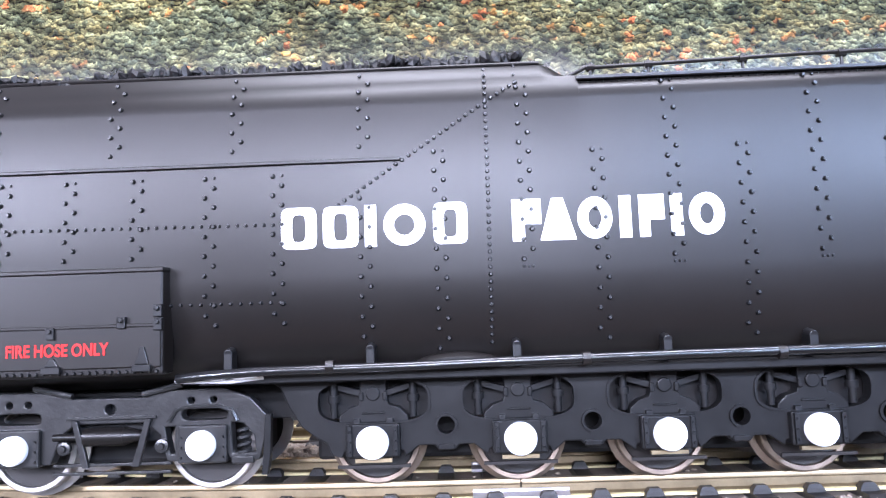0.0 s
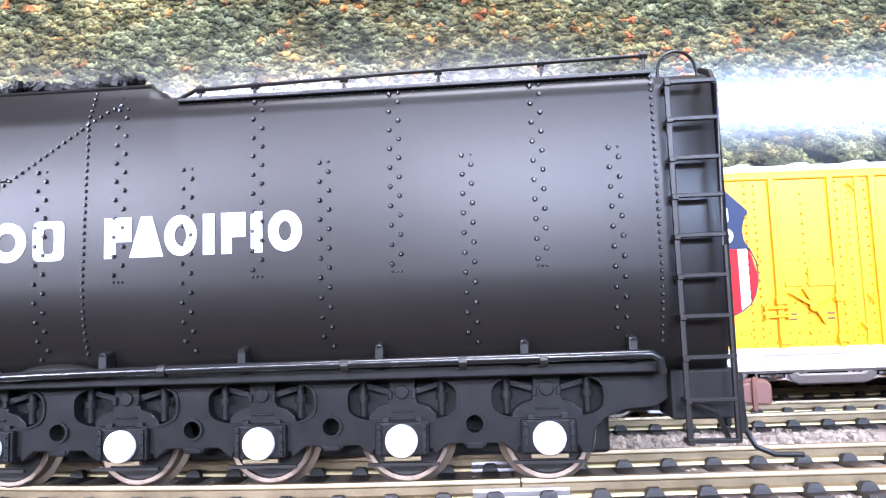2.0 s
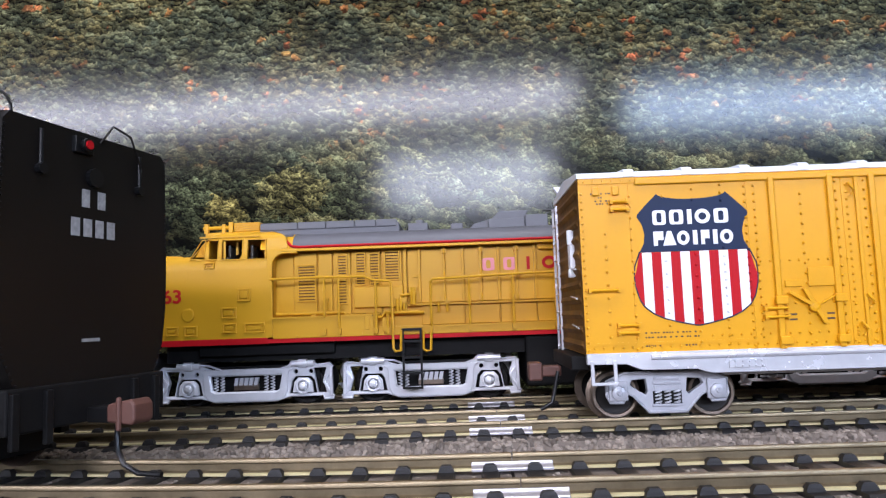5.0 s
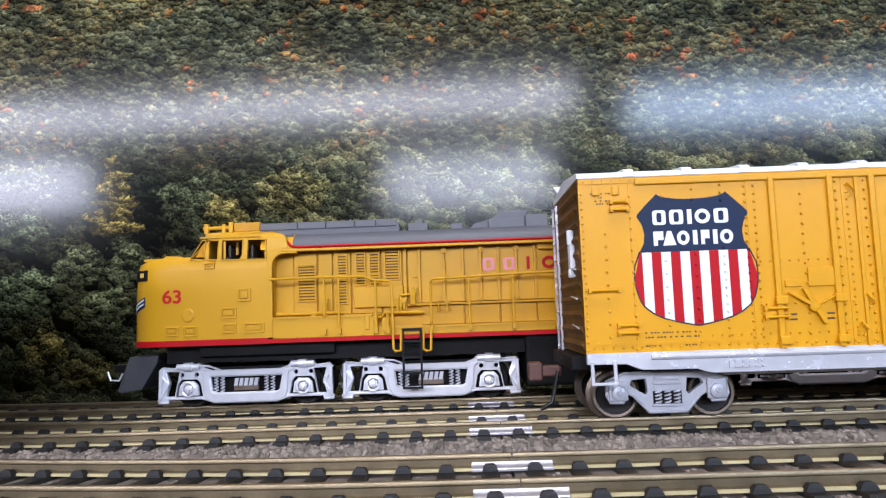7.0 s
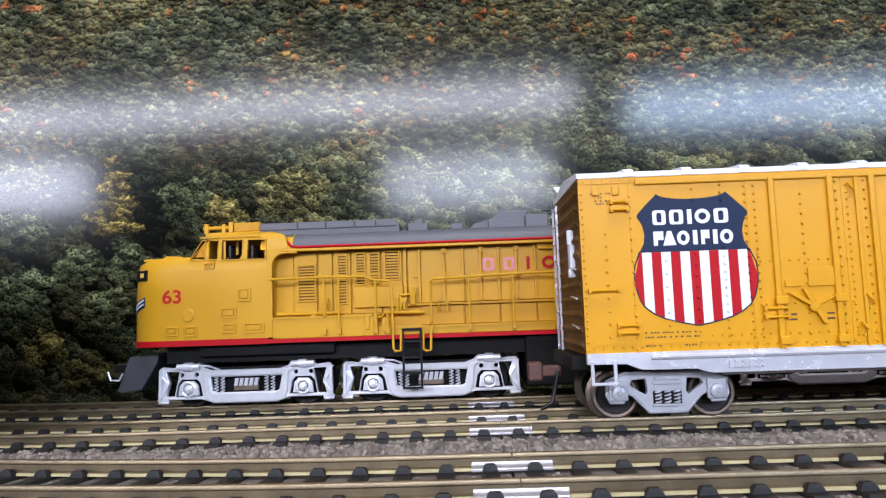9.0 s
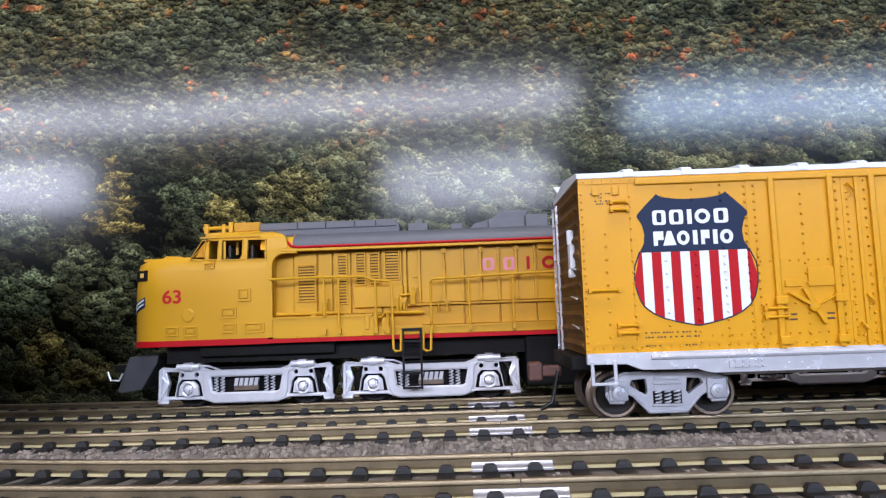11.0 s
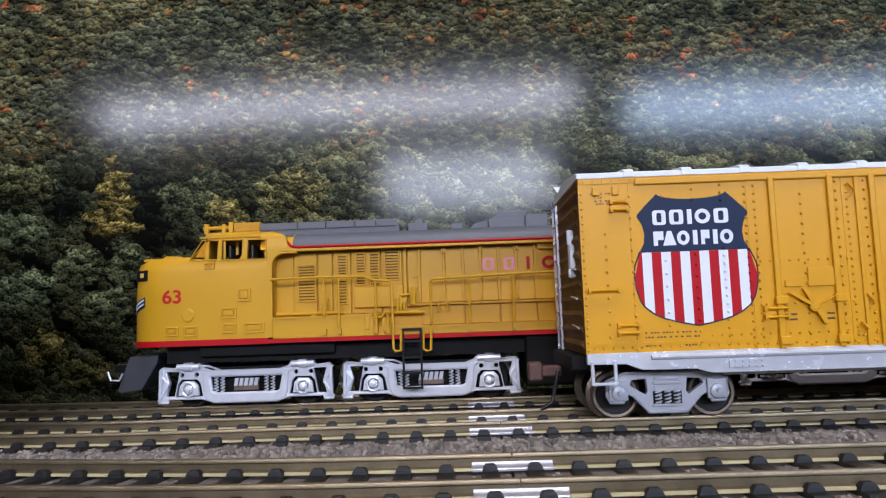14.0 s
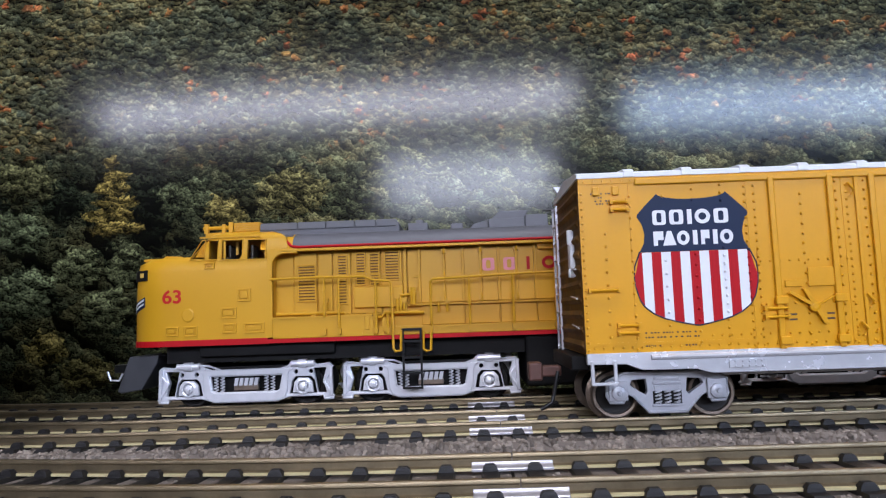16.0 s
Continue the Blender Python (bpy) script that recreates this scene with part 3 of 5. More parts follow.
def tender():
    global INSET
    t = thing("tender", "black steam locomotive tender with rivets and white wheel covers", "tender")
    bm = M()
    loft(bm, [tender_section(-62, 56.0, 50, False), tender_section(-30, 56.0, 50, False), tender_section(0, 56.0, 50, False), tender_section(23.8, 55.9, 51, False),
              tender_section(25.2, 55.3, 51.5, False), tender_section(26.8, 54.2, 52.5, False), tender_section(28.6, 53.3, 53.2, False)])
    part("coal_bunker", bm, BLACK, t, "black riveted bunker side", smooth=True)
    bm = M()
    loft(bm, [tender_section(28.6, 53.3, 53.4, True), tender_section(60, 53.3, 53.4, True), tender_section(92.4, 53.3, 53.4, True)])
    part("water_tank", bm, BLACK, t, "black riveted water tank", smooth=True)
    # rear end, set in from the sides
    half = [(11.5, 12.5), (14.3, 15.0), (16.3, 19.0), (17.2, 25.0), (17.4, 31.0), (16.9, 51.6), (15.8, 52.9)]
    def rear_loop(x, k=1.0):
        return [(x, -y * k, z) for y, z in half] + [(x, y * k, z) for y, z in half[::-1]]
    part("rear_sheet", loft(M(), [rear_loop(92.4), rear_loop(99.4), rear_loop(100.2, 0.975)]), BLACK, t, smooth=True)
    bm = M()
    for z in [14 + 0.9 * i for i in range(42)]:
        for sgn in (-1, 1):
            hw = np.interp(z, [q[1] for q in half], [q[0] for q in half]) - 0.7
            cyl(bm, (100.1, sgn * hw, z), (100.36, sgn * hw, z), 0.2, 6)
    part("rivet_seam", bm, RIVET_BLACK, t)
    # lettering on the sheet at the rear
    bm = M()
    part("lettering_mark", box(bm, 100.25, 100.3, -2.6, -1.0, 41.2, 44.0), FADED_WHITE, t)
    part("lettering_mark", box(M(), 100.25, 100.3, 0.6, 2.2, 41.2, 44.0), FADED_WHITE, t)
    for k in range(4):
        part("number_mark", box(M(), 100.25, 100.3, -4.6 + 2.4 * k, -2.9 + 2.4 * k, 36.6, 39.4), FADED_WHITE, t)
    part("lettering_mark", box(M(), 100.25, 100.3, -2.2, 1.4, 20.4, 20.9), FADED_WHITE, t)
    # beading along the bunker, and its edge lip
    part("beading", box(M(), -62, 5.0, -18.75, -18.2, 42.75, 43.25), BLACK, t, bevel=0.12)
    part("edge_lip", cyl(M(), (-62, -15.7, 56.05), (23.8, -15.7, 56.0), 0.28, 8), BLACK, t)
    part("edge_lip", box(M(), 28.4, 92.2, -17.3, -16.0, 52.95, 53.55), BLACK, t, bevel=0.15)
    # rivets
    for x in (21.0, 40.0, 58.4, 77.0):
        zigzag(t, x, 28.4, 52.2)
        rb = M()
        for o in (-0.6, 0, 0.6):
            rivet(rb, x + o, 28.4, side_at(28.4), 0.24)
        part("rivet_row", rb, RIVET_BLACK, t)
    for x in (30.4, 49.0, 67.8, 86.6):
        zigzag(t, x, 18.0, 43.2)
    zigzag(t, 9.9, 18.0, 43.8)
    zigzag(t, 0.2, 18.4, 38.0, capped=False)
    for x in (0.2, -16.5, -32.7, -49.0):
        zigzag(t, x, 43.8, 55.0, capped=False)
    for x, low in ((-56, 30.5), (-47, 30.5), (-38.4, 30.5), (-29.5, 30.5), (-20.0, 22.0), (-11.1, 22.0)):
        zigzag(t, x, low, 41.3)
    seam(t, 16.0, 19.0, 16.3, 55.2, 0.95, 0.33)
    seam(t, 20.2, 52.9, 20.3, 55.6)
    seam(t, -3.2, 37.2, 20.4, 53.0, 1.0, 0.34)
    seam(t, -55, 35.4, -10.5, 34.9, 1.15, 0.30)
    seam(t, -25.0, 25.0, -10.8, 24.9, 1.2, 0.30)
    seam(t, 91.6, 18.5, 91.9, 52.4, 0.95, 0.32)
    seam(t, 29.0, 52.55, 91.0, 52.55, 1.0, 0.12)
    # brand name as plain shapes
    ya = SIDE_Y - 0.08
    marks([("frame", -10.6, -6.0), ("frame", -5.2, -0.6), ("block", 0.2, 1.7), ("ring", 2.6, 8.0), ("frame", 9.0, 13.4)], t, ya, 31.6, 37.0, WHITE, t=0.1)
    marks([("flag", 19.1, 22.8), ("wedge", 22.6, 27.2), ("ring", 27.4, 31.8), ("block", 32.7, 34.2), ("flag", 35.2, 38.4), ("block", 39.2, 40.7), ("ring", 41.5, 46.0)], t, ya, 31.6, 37.0, WHITE, t=0.1)
    # hose box
    hb = part("hose_box", box(M(), -62, -25.1, -20.6, -17.2, 16.4, 29.6), BLACK, t, "black hose locker with hinged flaps", bevel=0.35)
    part("lid_edge", box(M(), -62, -25.0, -20.9, -17.0, 29.3, 29.9), BLACK, hb, bevel=0.15)
    part("flap", box(M(), -62, -25.3, -20.85, -20.5, 17.4, 22.5), BLACK, hb, bevel=0.15)
    part("ledge", box(M(), -62, -25.2, -20.95, -20.5, 22.45, 22.85), BLACK, hb, bevel=0.1)
    bm = M()
    x = -61
    while x < -25.5:
        rivet(bm, x, 16.9, -20.6, 0.3)
        x += 0.95
    part("rivet_seam", bm, RIVET_BLACK, hb)
    for x, z in ((-39.2, 21.9), (-30.2, 23.0), (-25.6, 24.4), (-25.6, 22.7)):
        bm = box(M(), x - 0.55, x + 0.55, -21.2, -20.6, z - 0.75, z + 0.75)
        cyl(bm, (x, -21.2, z + 0.3), (x, -21.5, z + 0.3), 0.33, 8)
        part("hinge", bm, RIVET_BLACK, hb, bevel=0.1)
    for x in (-39.0, -27.6):
        bm = box(M(), x - 1.2, x + 1.2, -21.3, -20.5, 16.9, 17.8)
        prism(bm, [(x - 0.9, 17.8), (x + 0.9, 17.8), (x + 0.3, 18.9 if x < -30 else 20.0), (x - 0.3, 18.9 if x < -30 else 20.0)], -21.05, -20.6)
        part("latch", bm, RIVET_BLACK, hb, bevel=0.12)
    writing("inscription", "FIRE HOSE ONLY", 2.15, -44.9, -20.9, 19.1, RED_TEXT, hb, 13.1, "small red painted words")
    # side pipe, its brackets and the sill
    pipe = [(-24.5, -17.6, 15.6), (-20, -18.8, 16.0), (-14, -19.2, 16.3), (6, -19.2, 16.4), (16, -19.2, 16.6), (40, -19.2, 16.8), (70, -19.2, 16.9), (89.6, -19.2, 17.0), (90.6, -19.2, 16.4), (90.8, -19.1, 14.6)]
    part("side_pipe", tube(M(), pipe, 0.62, 10), GLOSS_BLACK, t, "glossy black train pipe", smooth=True)
    for x in (-5, 27, 51, 66, 76):
        part("pipe_coupling", cyl(M(), (x, -19.2, 16.65), (x + 1.0, -19.2, 16.65), 0.82, 12), BLACK, t)
    for x in (-17.6, 0.5, 19.0, 37.8, 55.8, 74.2, 87.6):
        bm = box(M(), x - 0.55, x + 0.55, -18.8, -16.6, 16.2, 18.8)
        cyl(bm, (x, -18.8, 18.6), (x, -17.0, 18.9), 0.6, 8)
        part("bracket", bm, RIVET_BLACK, t, bevel=0.12)
    part("sump", loft(M(), [[(11.5 + k * 6.0 * math.cos(a), -y, 16.0 + k * 1.9 * math.sin(a)) for a in [math.pi * i / 12 for i in range(13)]] for y, k in ((16.4, 1.0), (17.9, 0.9), (18.4, 0.7))]), BLACK, t, smooth=True)
    part("running_sill", box(M(), -22, 91.8, -17.2, 17.2, 14.6, 15.9), FRAME_BLACK, t, bevel=0.2)
    part("white_pipe_end", tube(M(), [(-24.8, -17.4, 15.4), (-17.5, -17.6, 15.2), (-13.5, -17.2, 15.6)], 0.45, 8), SILVER, t, "bare metal pipe end")
    part("underbody", box(M(), -60, 91, -8.0, 8.0, 9.0, 14.2), UNDER, t)
    # added dark blocks: they stand for the shade between the wheels
    part("underside_filler", box(M(), -9, 86, -6.2, 6.2, 2.6, 9.0), UNDER, t, "dark filler block for the shaded gap under the tender", bevel=0.6)
    part("underside_filler", box(M(), -52, -18, -6.2, 6.2, 3.0, 7.4), UNDER, t, "dark filler block for the shaded gap under the tender", bevel=0.6)
    part("brass_bracket", prism(M(), [(-40, 16.2), (-34.5, 16.2), (-35.8, 14.4), (-38.8, 14.4)], -12, -9), LIT_BRASS, t, "brass-coloured bracket")
    part("brass_bracket", box(M(), -51, -47.0, -12, -9, 14.3, 16.4), LIT_BRASS, t, "brass-coloured bracket")
    # long pedestal frame
    INSET = 2.2
    out = [(-14.2, 14.8), (-12.4, 13.6), (-11.3, 11.2), (-9.6, 8.4), (-7.6, 6.9), (-6.3, 6.2), (-5.6, 4.6)]
    for i, a in enumerate(AXLES):
        out += [(a - 4.2, 4.2), (a - 3.9, 5.0), (a + 3.9, 5.0), (a + 4.2, 4.2)]
        if i < 4:
            out += [(a + 6.0, 5.6), (a + 8.0, 5.6), (a + 8.6, 4.9), (a + 10.7, 4.9), (a + 11.3, 5.6), (a + 13.2, 5.6)]
    out += [(82.6, 4.2), (83.2, 7.2), (84.6, 8.6), (87.0, 9.5), (91.0, 9.8), (93.0, 11.0), (93.0, 14.8)]
    holes = [ring_pts(a, 11.5, 7.5, 28, 2.9, 0.62) for a in AXLES] + [ring_pts(a + 9.63, 8.2, 1.2, 14) for a in AXLES[:4]]
    for sgn in (-1, 1):
        part("pedestal_frame", plate(M(), out, holes, sgn * 15.6, sgn * 13.6), FRAME_BLACK, t, "black cast pedestal frame", bevel=0.18)
    for a in AXLES:
        part("opening_rim", plate(M(), ring_pts(a, 11.5, 7.7, 32, 3.05, 0.62), [ring_pts(a, 11.5, 7.35, 32, 2.75, 0.62)], -15.85, -15.55), FRAME_BLACK, t)
    for a in AXLES[:4]:
        part("opening_rim", plate(M(), ring_pts(a + 9.63, 8.2, 1.5, 18), [ring_pts(a + 9.63, 8.2, 1.15, 18)], -15.95, -15.55), FRAME_BLACK, t)
    # added dark sheet that makes the frame openings look shaded
    part("shade_backing", box(M(), -11.5, 92, -13.2, -12.7, 9.0, 14.6), UNDER, t, "dark backing sheet for the shaded frame openings")
    for a in AXLES:
        bm = prism(M(), [(a - 4.7, 8.7), (a + 4.7, 8.7), (a + 4.5, 9.6), (a + 3.4, 10.6), (a + 2.0, 11.0), (a + 1.7, 12.2), (a + 1.9, 14.5), (a - 1.9, 14.5), (a - 1.7, 12.2), (a - 2.0, 11.0), (a - 3.4, 10.6), (a - 4.5, 9.6)], -15.3, -13.4)
        cyl(bm, (a, -15.3, 12.5), (a, -15.7, 12.5), 0.95, 14)
        box(bm, a - 1.9, a - 1.3, -15.7, -15.2, 11.6, 12.8), box(bm, a + 1.3, a + 1.9, -15.7, -15.2, 11.6, 12.8)
        box(bm, a - 1.6, a + 1.6, -15.6, -15.2, 9.8, 10.1)
        part("spring_saddle", bm, FRAME_BLACK, t, bevel=0.15)
        for sgn in (-1, 1):
            part("equaliser_arm", prism(M(), [(a + sgn * 1.6, 12.0), (a + sgn * 1.6, 12.9), (a + sgn * 5.6, 14.0), (a + sgn * 5.6, 13.2)], -14.9, -14.0), FRAME_BLACK, t, bevel=0.1)
            bm = cyl(M(), (a + sgn * 5.3, -15.0, 9.4), (a + sgn * 5.3, -15.0, 14.3), 0.5, 10)
            cyl(bm, (a + sgn * 5.3, -15.0, 11.4), (a + sgn * 5.3, -15.0, 12.3), 0.8, 10)
            part("spring_hanger", bm, FRAME_BLACK, t, smooth=True)
            bm = box(M(), a + sgn * 2.2 - 0.45, a + sgn * 2.2 + 0.45, -15.9, -15.2, 8.6, 9.3)
            part("retainer", bm, RIVET_BLACK, t, bevel=0.1)
        jb = part("journal_box", box(M(), a - 3.6, a + 3.6, -16.6, -13.0, 4.35, 8.7), FRAME_BLACK, t, "black journal box", bevel=0.3)
        bm = M()
        for sgn in (-1, 1):
            part("side_lug", box(M(), a + sgn * 3.0 - 0.3, a + sgn * 3.0 + 0.3, -17.0, -16.5, 4.6, 8.5), RIVET_BLACK, jb, bevel=0.08)
            for z in (5.2, 6.5, 7.8):
                rivet(bm, a + sgn * 3.0, z, -17.0, 0.2)
        part("rivet_row", bm, RIVET_BLACK, jb)
        bm = M()
        lathe_y(bm, a, 6.35, [(2.1, -16.4), (2.15, -17.2), (2.0, -17.45), (0.6, -17.55)], 32)
        part("bearing_cover", bm, WHITE, jb, "round white painted bearing cover", smooth=True)
        part("brake_strap", box(M(), a - 4.8, a + 4.8, -15.9, -15.4, 2.9, 3.3), DARK_STEEL, t)
        part("tread_strip", box(M(), a - 2.4, a + 2.4, -16.3, -15.6, 3.7, 4.2), RAIL, t)
    for a in AXLES[:4]:
        bm = box(M(), a + 8.5, a + 10.7, -15.8, -14.2, 5.0, 5.7)
        part("frame_tie", bm, FRAME_BLACK, t, bevel=0.12)
    # front four-wheel bogie
    fr = part("bogie_frame", plate(M(), [(-61, 13.6), (-56, 14.2), (-45, 14.0), (-40.5, 13.0), (-31, 13.0), (-28, 13.8), (-20, 13.9), (-16.5, 12.6), (-14.2, 10.2), (-14.0, 9.0), (-15.2, 4.4), (-17.2, 4.0),
                                         (-19.2, 4.6), (-19.6, 5.6), (-25.6, 5.6), (-26.0, 4.4), (-27.6, 4.4), (-28.6, 8.0), (-30.6, 9.6), (-40.2, 9.6), (-42.0, 8.2), (-43.4, 4.4), (-44.6, 4.4), (-45.0, 5.6), (-51, 5.6), (-54, 4.4), (-61, 4.4)],
                                   [ring_pts(-22.6, 10.5, 3.1, 16, 0.75, 0.5), ring_pts(-47.9, 10.5, 3.1, 16, 0.75, 0.5), ring_pts(-35.4, 11.5, 0.7, 12), [(-19.0, 9.4), (-17.4, 9.2), (-16.0, 7.6), (-15.7, 5.4), (-18.8, 5.4)], [(-28.0, 9.0), (-26.6, 9.0), (-26.6, 5.4), (-27.2, 5.4)], ring_pts(-24.4, 12.4, 0.45, 10), ring_pts(-21.4, 12.4, 0.45, 10), ring_pts(-46.6, 12.4, 0.45, 10), ring_pts(-49.2, 12.4, 0.45, 10)], -15.6, -13.8), BOGIE_BLACK, t, "black cast bogie side frame", bevel=0.2)
    part("bogie_frame", box(M(), -58, -16, 13.8, 15.6, 6, 13), BOGIE_BLACK, t, bevel=0.3)
    part("bolster", box(M(), -42, -29, -13.8, 13.8, 7.0, 12.6), UNDER, t)
    for x0, x1 in ((-45.6, -40.4), (-30.8, -25.5)):
        s = 1 if x0 < -40 else -1
        mid = (x0 + x1) / 2
        lo, hi = (13.4, 14.6)
        a, b = ((x0, hi), (x1, lo)) if s > 0 else ((x0, lo), (x1, hi))
        part("swing_link", tube(M(), [(a[0], -15.9, a[1]), (mid, -15.9, (a[1] + b[1]) / 2), (b[0], -15.9, b[1])], 0.42, 8), BOGIE_BLACK, fr, smooth=True)
    bm = cyl(M(), (-38.6, -15.6, 8.0), (-33.2, -15.6, 8.0), 1.25, 14)
    cyl(bm, (-33.2, -15.6, 8.0), (-30.2, -15.6, 8.0), 1.2, 14, 0.4), cyl(bm, (-43.0, -15.6, 8.0), (-38.6, -15.6, 8.0), 0.5, 10)
    part("brake_cylinder", bm, BLACK, fr, "black brake cylinder", smooth=True)
    bm = box(M(), -41.2, -29.0, -16.0, -15.4, 10.2, 10.6)
    prism(bm, [(-40.4, 10.2), (-39.6, 10.2), (-37.9, 4.0), (-38.8, 4.0)], -16.2, -15.6), prism(bm, [(-30.4, 10.2), (-29.6, 10.2), (-31.2, 4.0), (-32.2, 4.0)], -16.2, -15.6)
    box(bm, -43, -27, -15.8, -15.2, 4.1, 4.5), box(bm, -43, -27, -15.8, -15.2, 3.0, 3.4)
    part("brake_rigging", bm, BOGIE_BLACK, fr, bevel=0.1)
    part("bogie_spring", coil(M(), -17.4, -15.0, 4.8, 8.6, 0.75, 4, 0.28), BOGIE_BLACK, fr, smooth=True)
    part("spring_seat", box(M(), -18.9, -15.9, -16.0, -14.2, 4.0, 5.0), BOGIE_BLACK, fr, bevel=0.2)
    part("frame_rib", tube(M(), [(-27.4, -15.7, 9.6), (-26.4, -15.7, 11.2), (-24.8, -15.7, 11.6), (-20.6, -15.7, 11.6), (-18.9, -15.7, 11.0), (-18.2, -15.7, 9.6)], 0.3, 6), BOGIE_BLACK, fr, smooth=True)
    for x in (-41.4, -28.2):
        part("pivot_bolt", lathe_y(M(), x, 6.6, [(0.9, -15.6), (0.9, -16.1), (0.5, -16.2), (0.4, -16.5)], 12), BOGIE_BLACK, fr)
    for a in FRONT_AXLES:
        jb = part("journal_box", box(M(), a - 3.3, a + 3.3, -16.3, -13.4, 4.2, 9.2), BOGIE_BLACK, fr, bevel=0.3)
        part("bearing_cover", lathe_y(M(), a, 6.6, [(1.92, -16.2), (1.97, -17.0), (1.8, -17.25), (0.6, -17.35)], 30), WHITE, jb, "round white painted bearing cover", smooth=True)
        bm = M()
        for sgn in (-1, 1):
            for k in range(3):
                rivet(bm, a + sgn * 2.8, 5.0 + 1.3 * k, -16.3, 0.22)
        part("rivet_row", bm, BOGIE_BLACK, jb)
    part("step_hanger", prism(M(), [(-14.2, 10.4), (-13.4, 10.4), (-13.5, 5.0), (-13.9, 2.6), (-14.7, 2.6), (-14.5, 5.0)], -16.6, -15.4), FRAME_BLACK, t, bevel=0.12)
    INSET = 0.0
    # wheels
    wheels = [(wheelset("wheelset", t, a, 6.05, 6.05), a, 6.05) for a in AXLES] + [(wheelset("wheelset", t, a, 6.05, 6.05, BRIGHT_STEEL), a, 6.05) for a in FRONT_AXLES]
    # ladder at the rear corner
    lad = part("ladder", box(M(), 93.3, 94.0, -19.3, -18.7, 6.3, 51.6), BLACK, t, "black ladder", bevel=0.12)
    part("stile", tube(M(), [(99.4, -19.0, 6.3), (99.5, -19.0, 30), (99.5, -19.0, 50.5), (99.2, -18.4, 52.2), (98.6, -16.6, 53.2)], 0.42, 8), BLACK, lad, smooth=True)
    for z in (51.0, 46.2, 41.2, 36.4, 31.4, 26.4, 21.4, 16.4, 11.3, 6.4):
        bm = box(M(), 93.5, 99.6, -19.4, -18.75, z - 0.28, z + 0.28)
        box(bm, 93.3, 94.1, -19.6, -16.9, z - 0.5, z + 0.2)
        part("rung", bm, BLACK, lad, bevel=0.1)
    part("stirrup", tube(M(), [(94.0, -18.2, 11.0), (97.5, -17.6, 9.4), (98.6, -17.6, 6.4)], 0.35, 6), BLACK, lad)
    # rails and hoops on top
    hr = part("handrail", tube(M(), [(27.6, -15.2, 54.0), (30, -15.2, 55.2), (60, -15.2, 55.9), (92.4, -15.2, 56.2)], 0.28, 8), BLACK, t, smooth=True)
    for x in (30.8, 38.6, 51.2, 64.3, 78.2, 91.8):
        zr = 55.2 + (x - 30) / 62
        bm = cyl(M(), (x, -15.2, 53.0), (x, -15.2, zr + 0.7), 0.22, 8)
        cyl(bm, (x - 0.5, -15.2, zr), (x + 0.5, -15.2, zr), 0.55, 8)
        part("stanchion", bm, BLACK, hr)
    part("grab_hoop", tube(M(), [(93.4 + 2.8 * (1 - math.cos(q)), -15.6 + 0.5 * q, 52.6 + 4.0 * math.sin(q) ** 0.7) for q in [math.pi * k / 12 for k in range(13)]], 0.22, 6), BLACK, t, smooth=True)
    # rear fittings
    for y in (-10.5, 9.5):
        bm = cyl(M(), (100.6, y, 45.0), (100.6, y, 51.5), 0.3, 8)
        cyl(bm, (100.0, y, 45.6), (101.2, y, 45.6), 0.8, 10)
        part("marker_bracket", bm, RIVET_BLACK, t)
    bm = box(M(), 100.0, 101.0, -4.6, -1.0, 49.4, 52.0)
    cyl(bm, (101.0, -2.8, 50.7), (101.8, -2.8, 50.7), 1.1, 14)
    part("rear_lamp", bm, RIVET_BLACK, t, bevel=0.15)
    part("lens", cyl(M(), (101.7, -2.8, 50.7), (102.0, -2.8, 50.7), 0.7, 12), RED, t, "small red lamp lens")
    part("number_lamp", cyl(M(), (100.0, -0.4, 46.0), (101.0, -0.4, 46.0), 1.5, 14), RIVET_BLACK, t)
    part("grab_hoop", tube(M(), [(100.3, 1.0, 52.0), (101.4, 2.5, 55.0), (101.8, 6.0, 54.0), (101.0, 9.3, 49.5)], 0.2, 6), BLACK, t, smooth=True)
    part("buffer_beam", box(M(), 92.6, 101.0, -15.5, 15.5, 8.4, 14.6), UNDER, t, bevel=0.3)
    for y in (-14.5, -9, 8, 13):
        part("step_iron", box(M(), 100.9, 101.7, y - 0.6, y + 0.6, 6.5, 14.0), FRAME_BLACK, t, bevel=0.15)
    bm = box(M(), 101.0, 105.0, -1.8, 1.8, 8.3, 10.6)
    part("drawbar", bm, FRAME_BLACK, t, bevel=0.2)
    bm = prism(M(), [(105.0, 8.4), (109.4, 8.0), (110.0, 8.6), (110.0, 11.0), (109.2, 11.8), (106.6, 11.4), (105.0, 11.0)], -2.2, 2.0)
    box(bm, 107.0, 107.8, -2.7, -2.0, 7.2, 12.2)
    part("coupler", bm, RUST, t, "rust-brown knuckle coupler", bevel=0.35)
    part("air_hose", tube(M(), [(106.0, -1.0, 8.0), (106.2, -1.2, 4.5), (107.4, -1.2, 2.2), (110.0, -1.2, 1.0), (114.0, -1.2, 0.9)], 0.42, 8), RIVET_BLACK, t, "thin black air hose", smooth=True)
    # coal
    rnd = random.Random(5)
    verts, faces = [], []
    ico = M()
    bmesh.ops.create_icosphere(ico, subdivisions=1, radius=1.0)
    bv, bf = [v.co.copy() for v in ico.verts], [[v.index for v in f.verts] for f in ico.faces]
    ico.free()
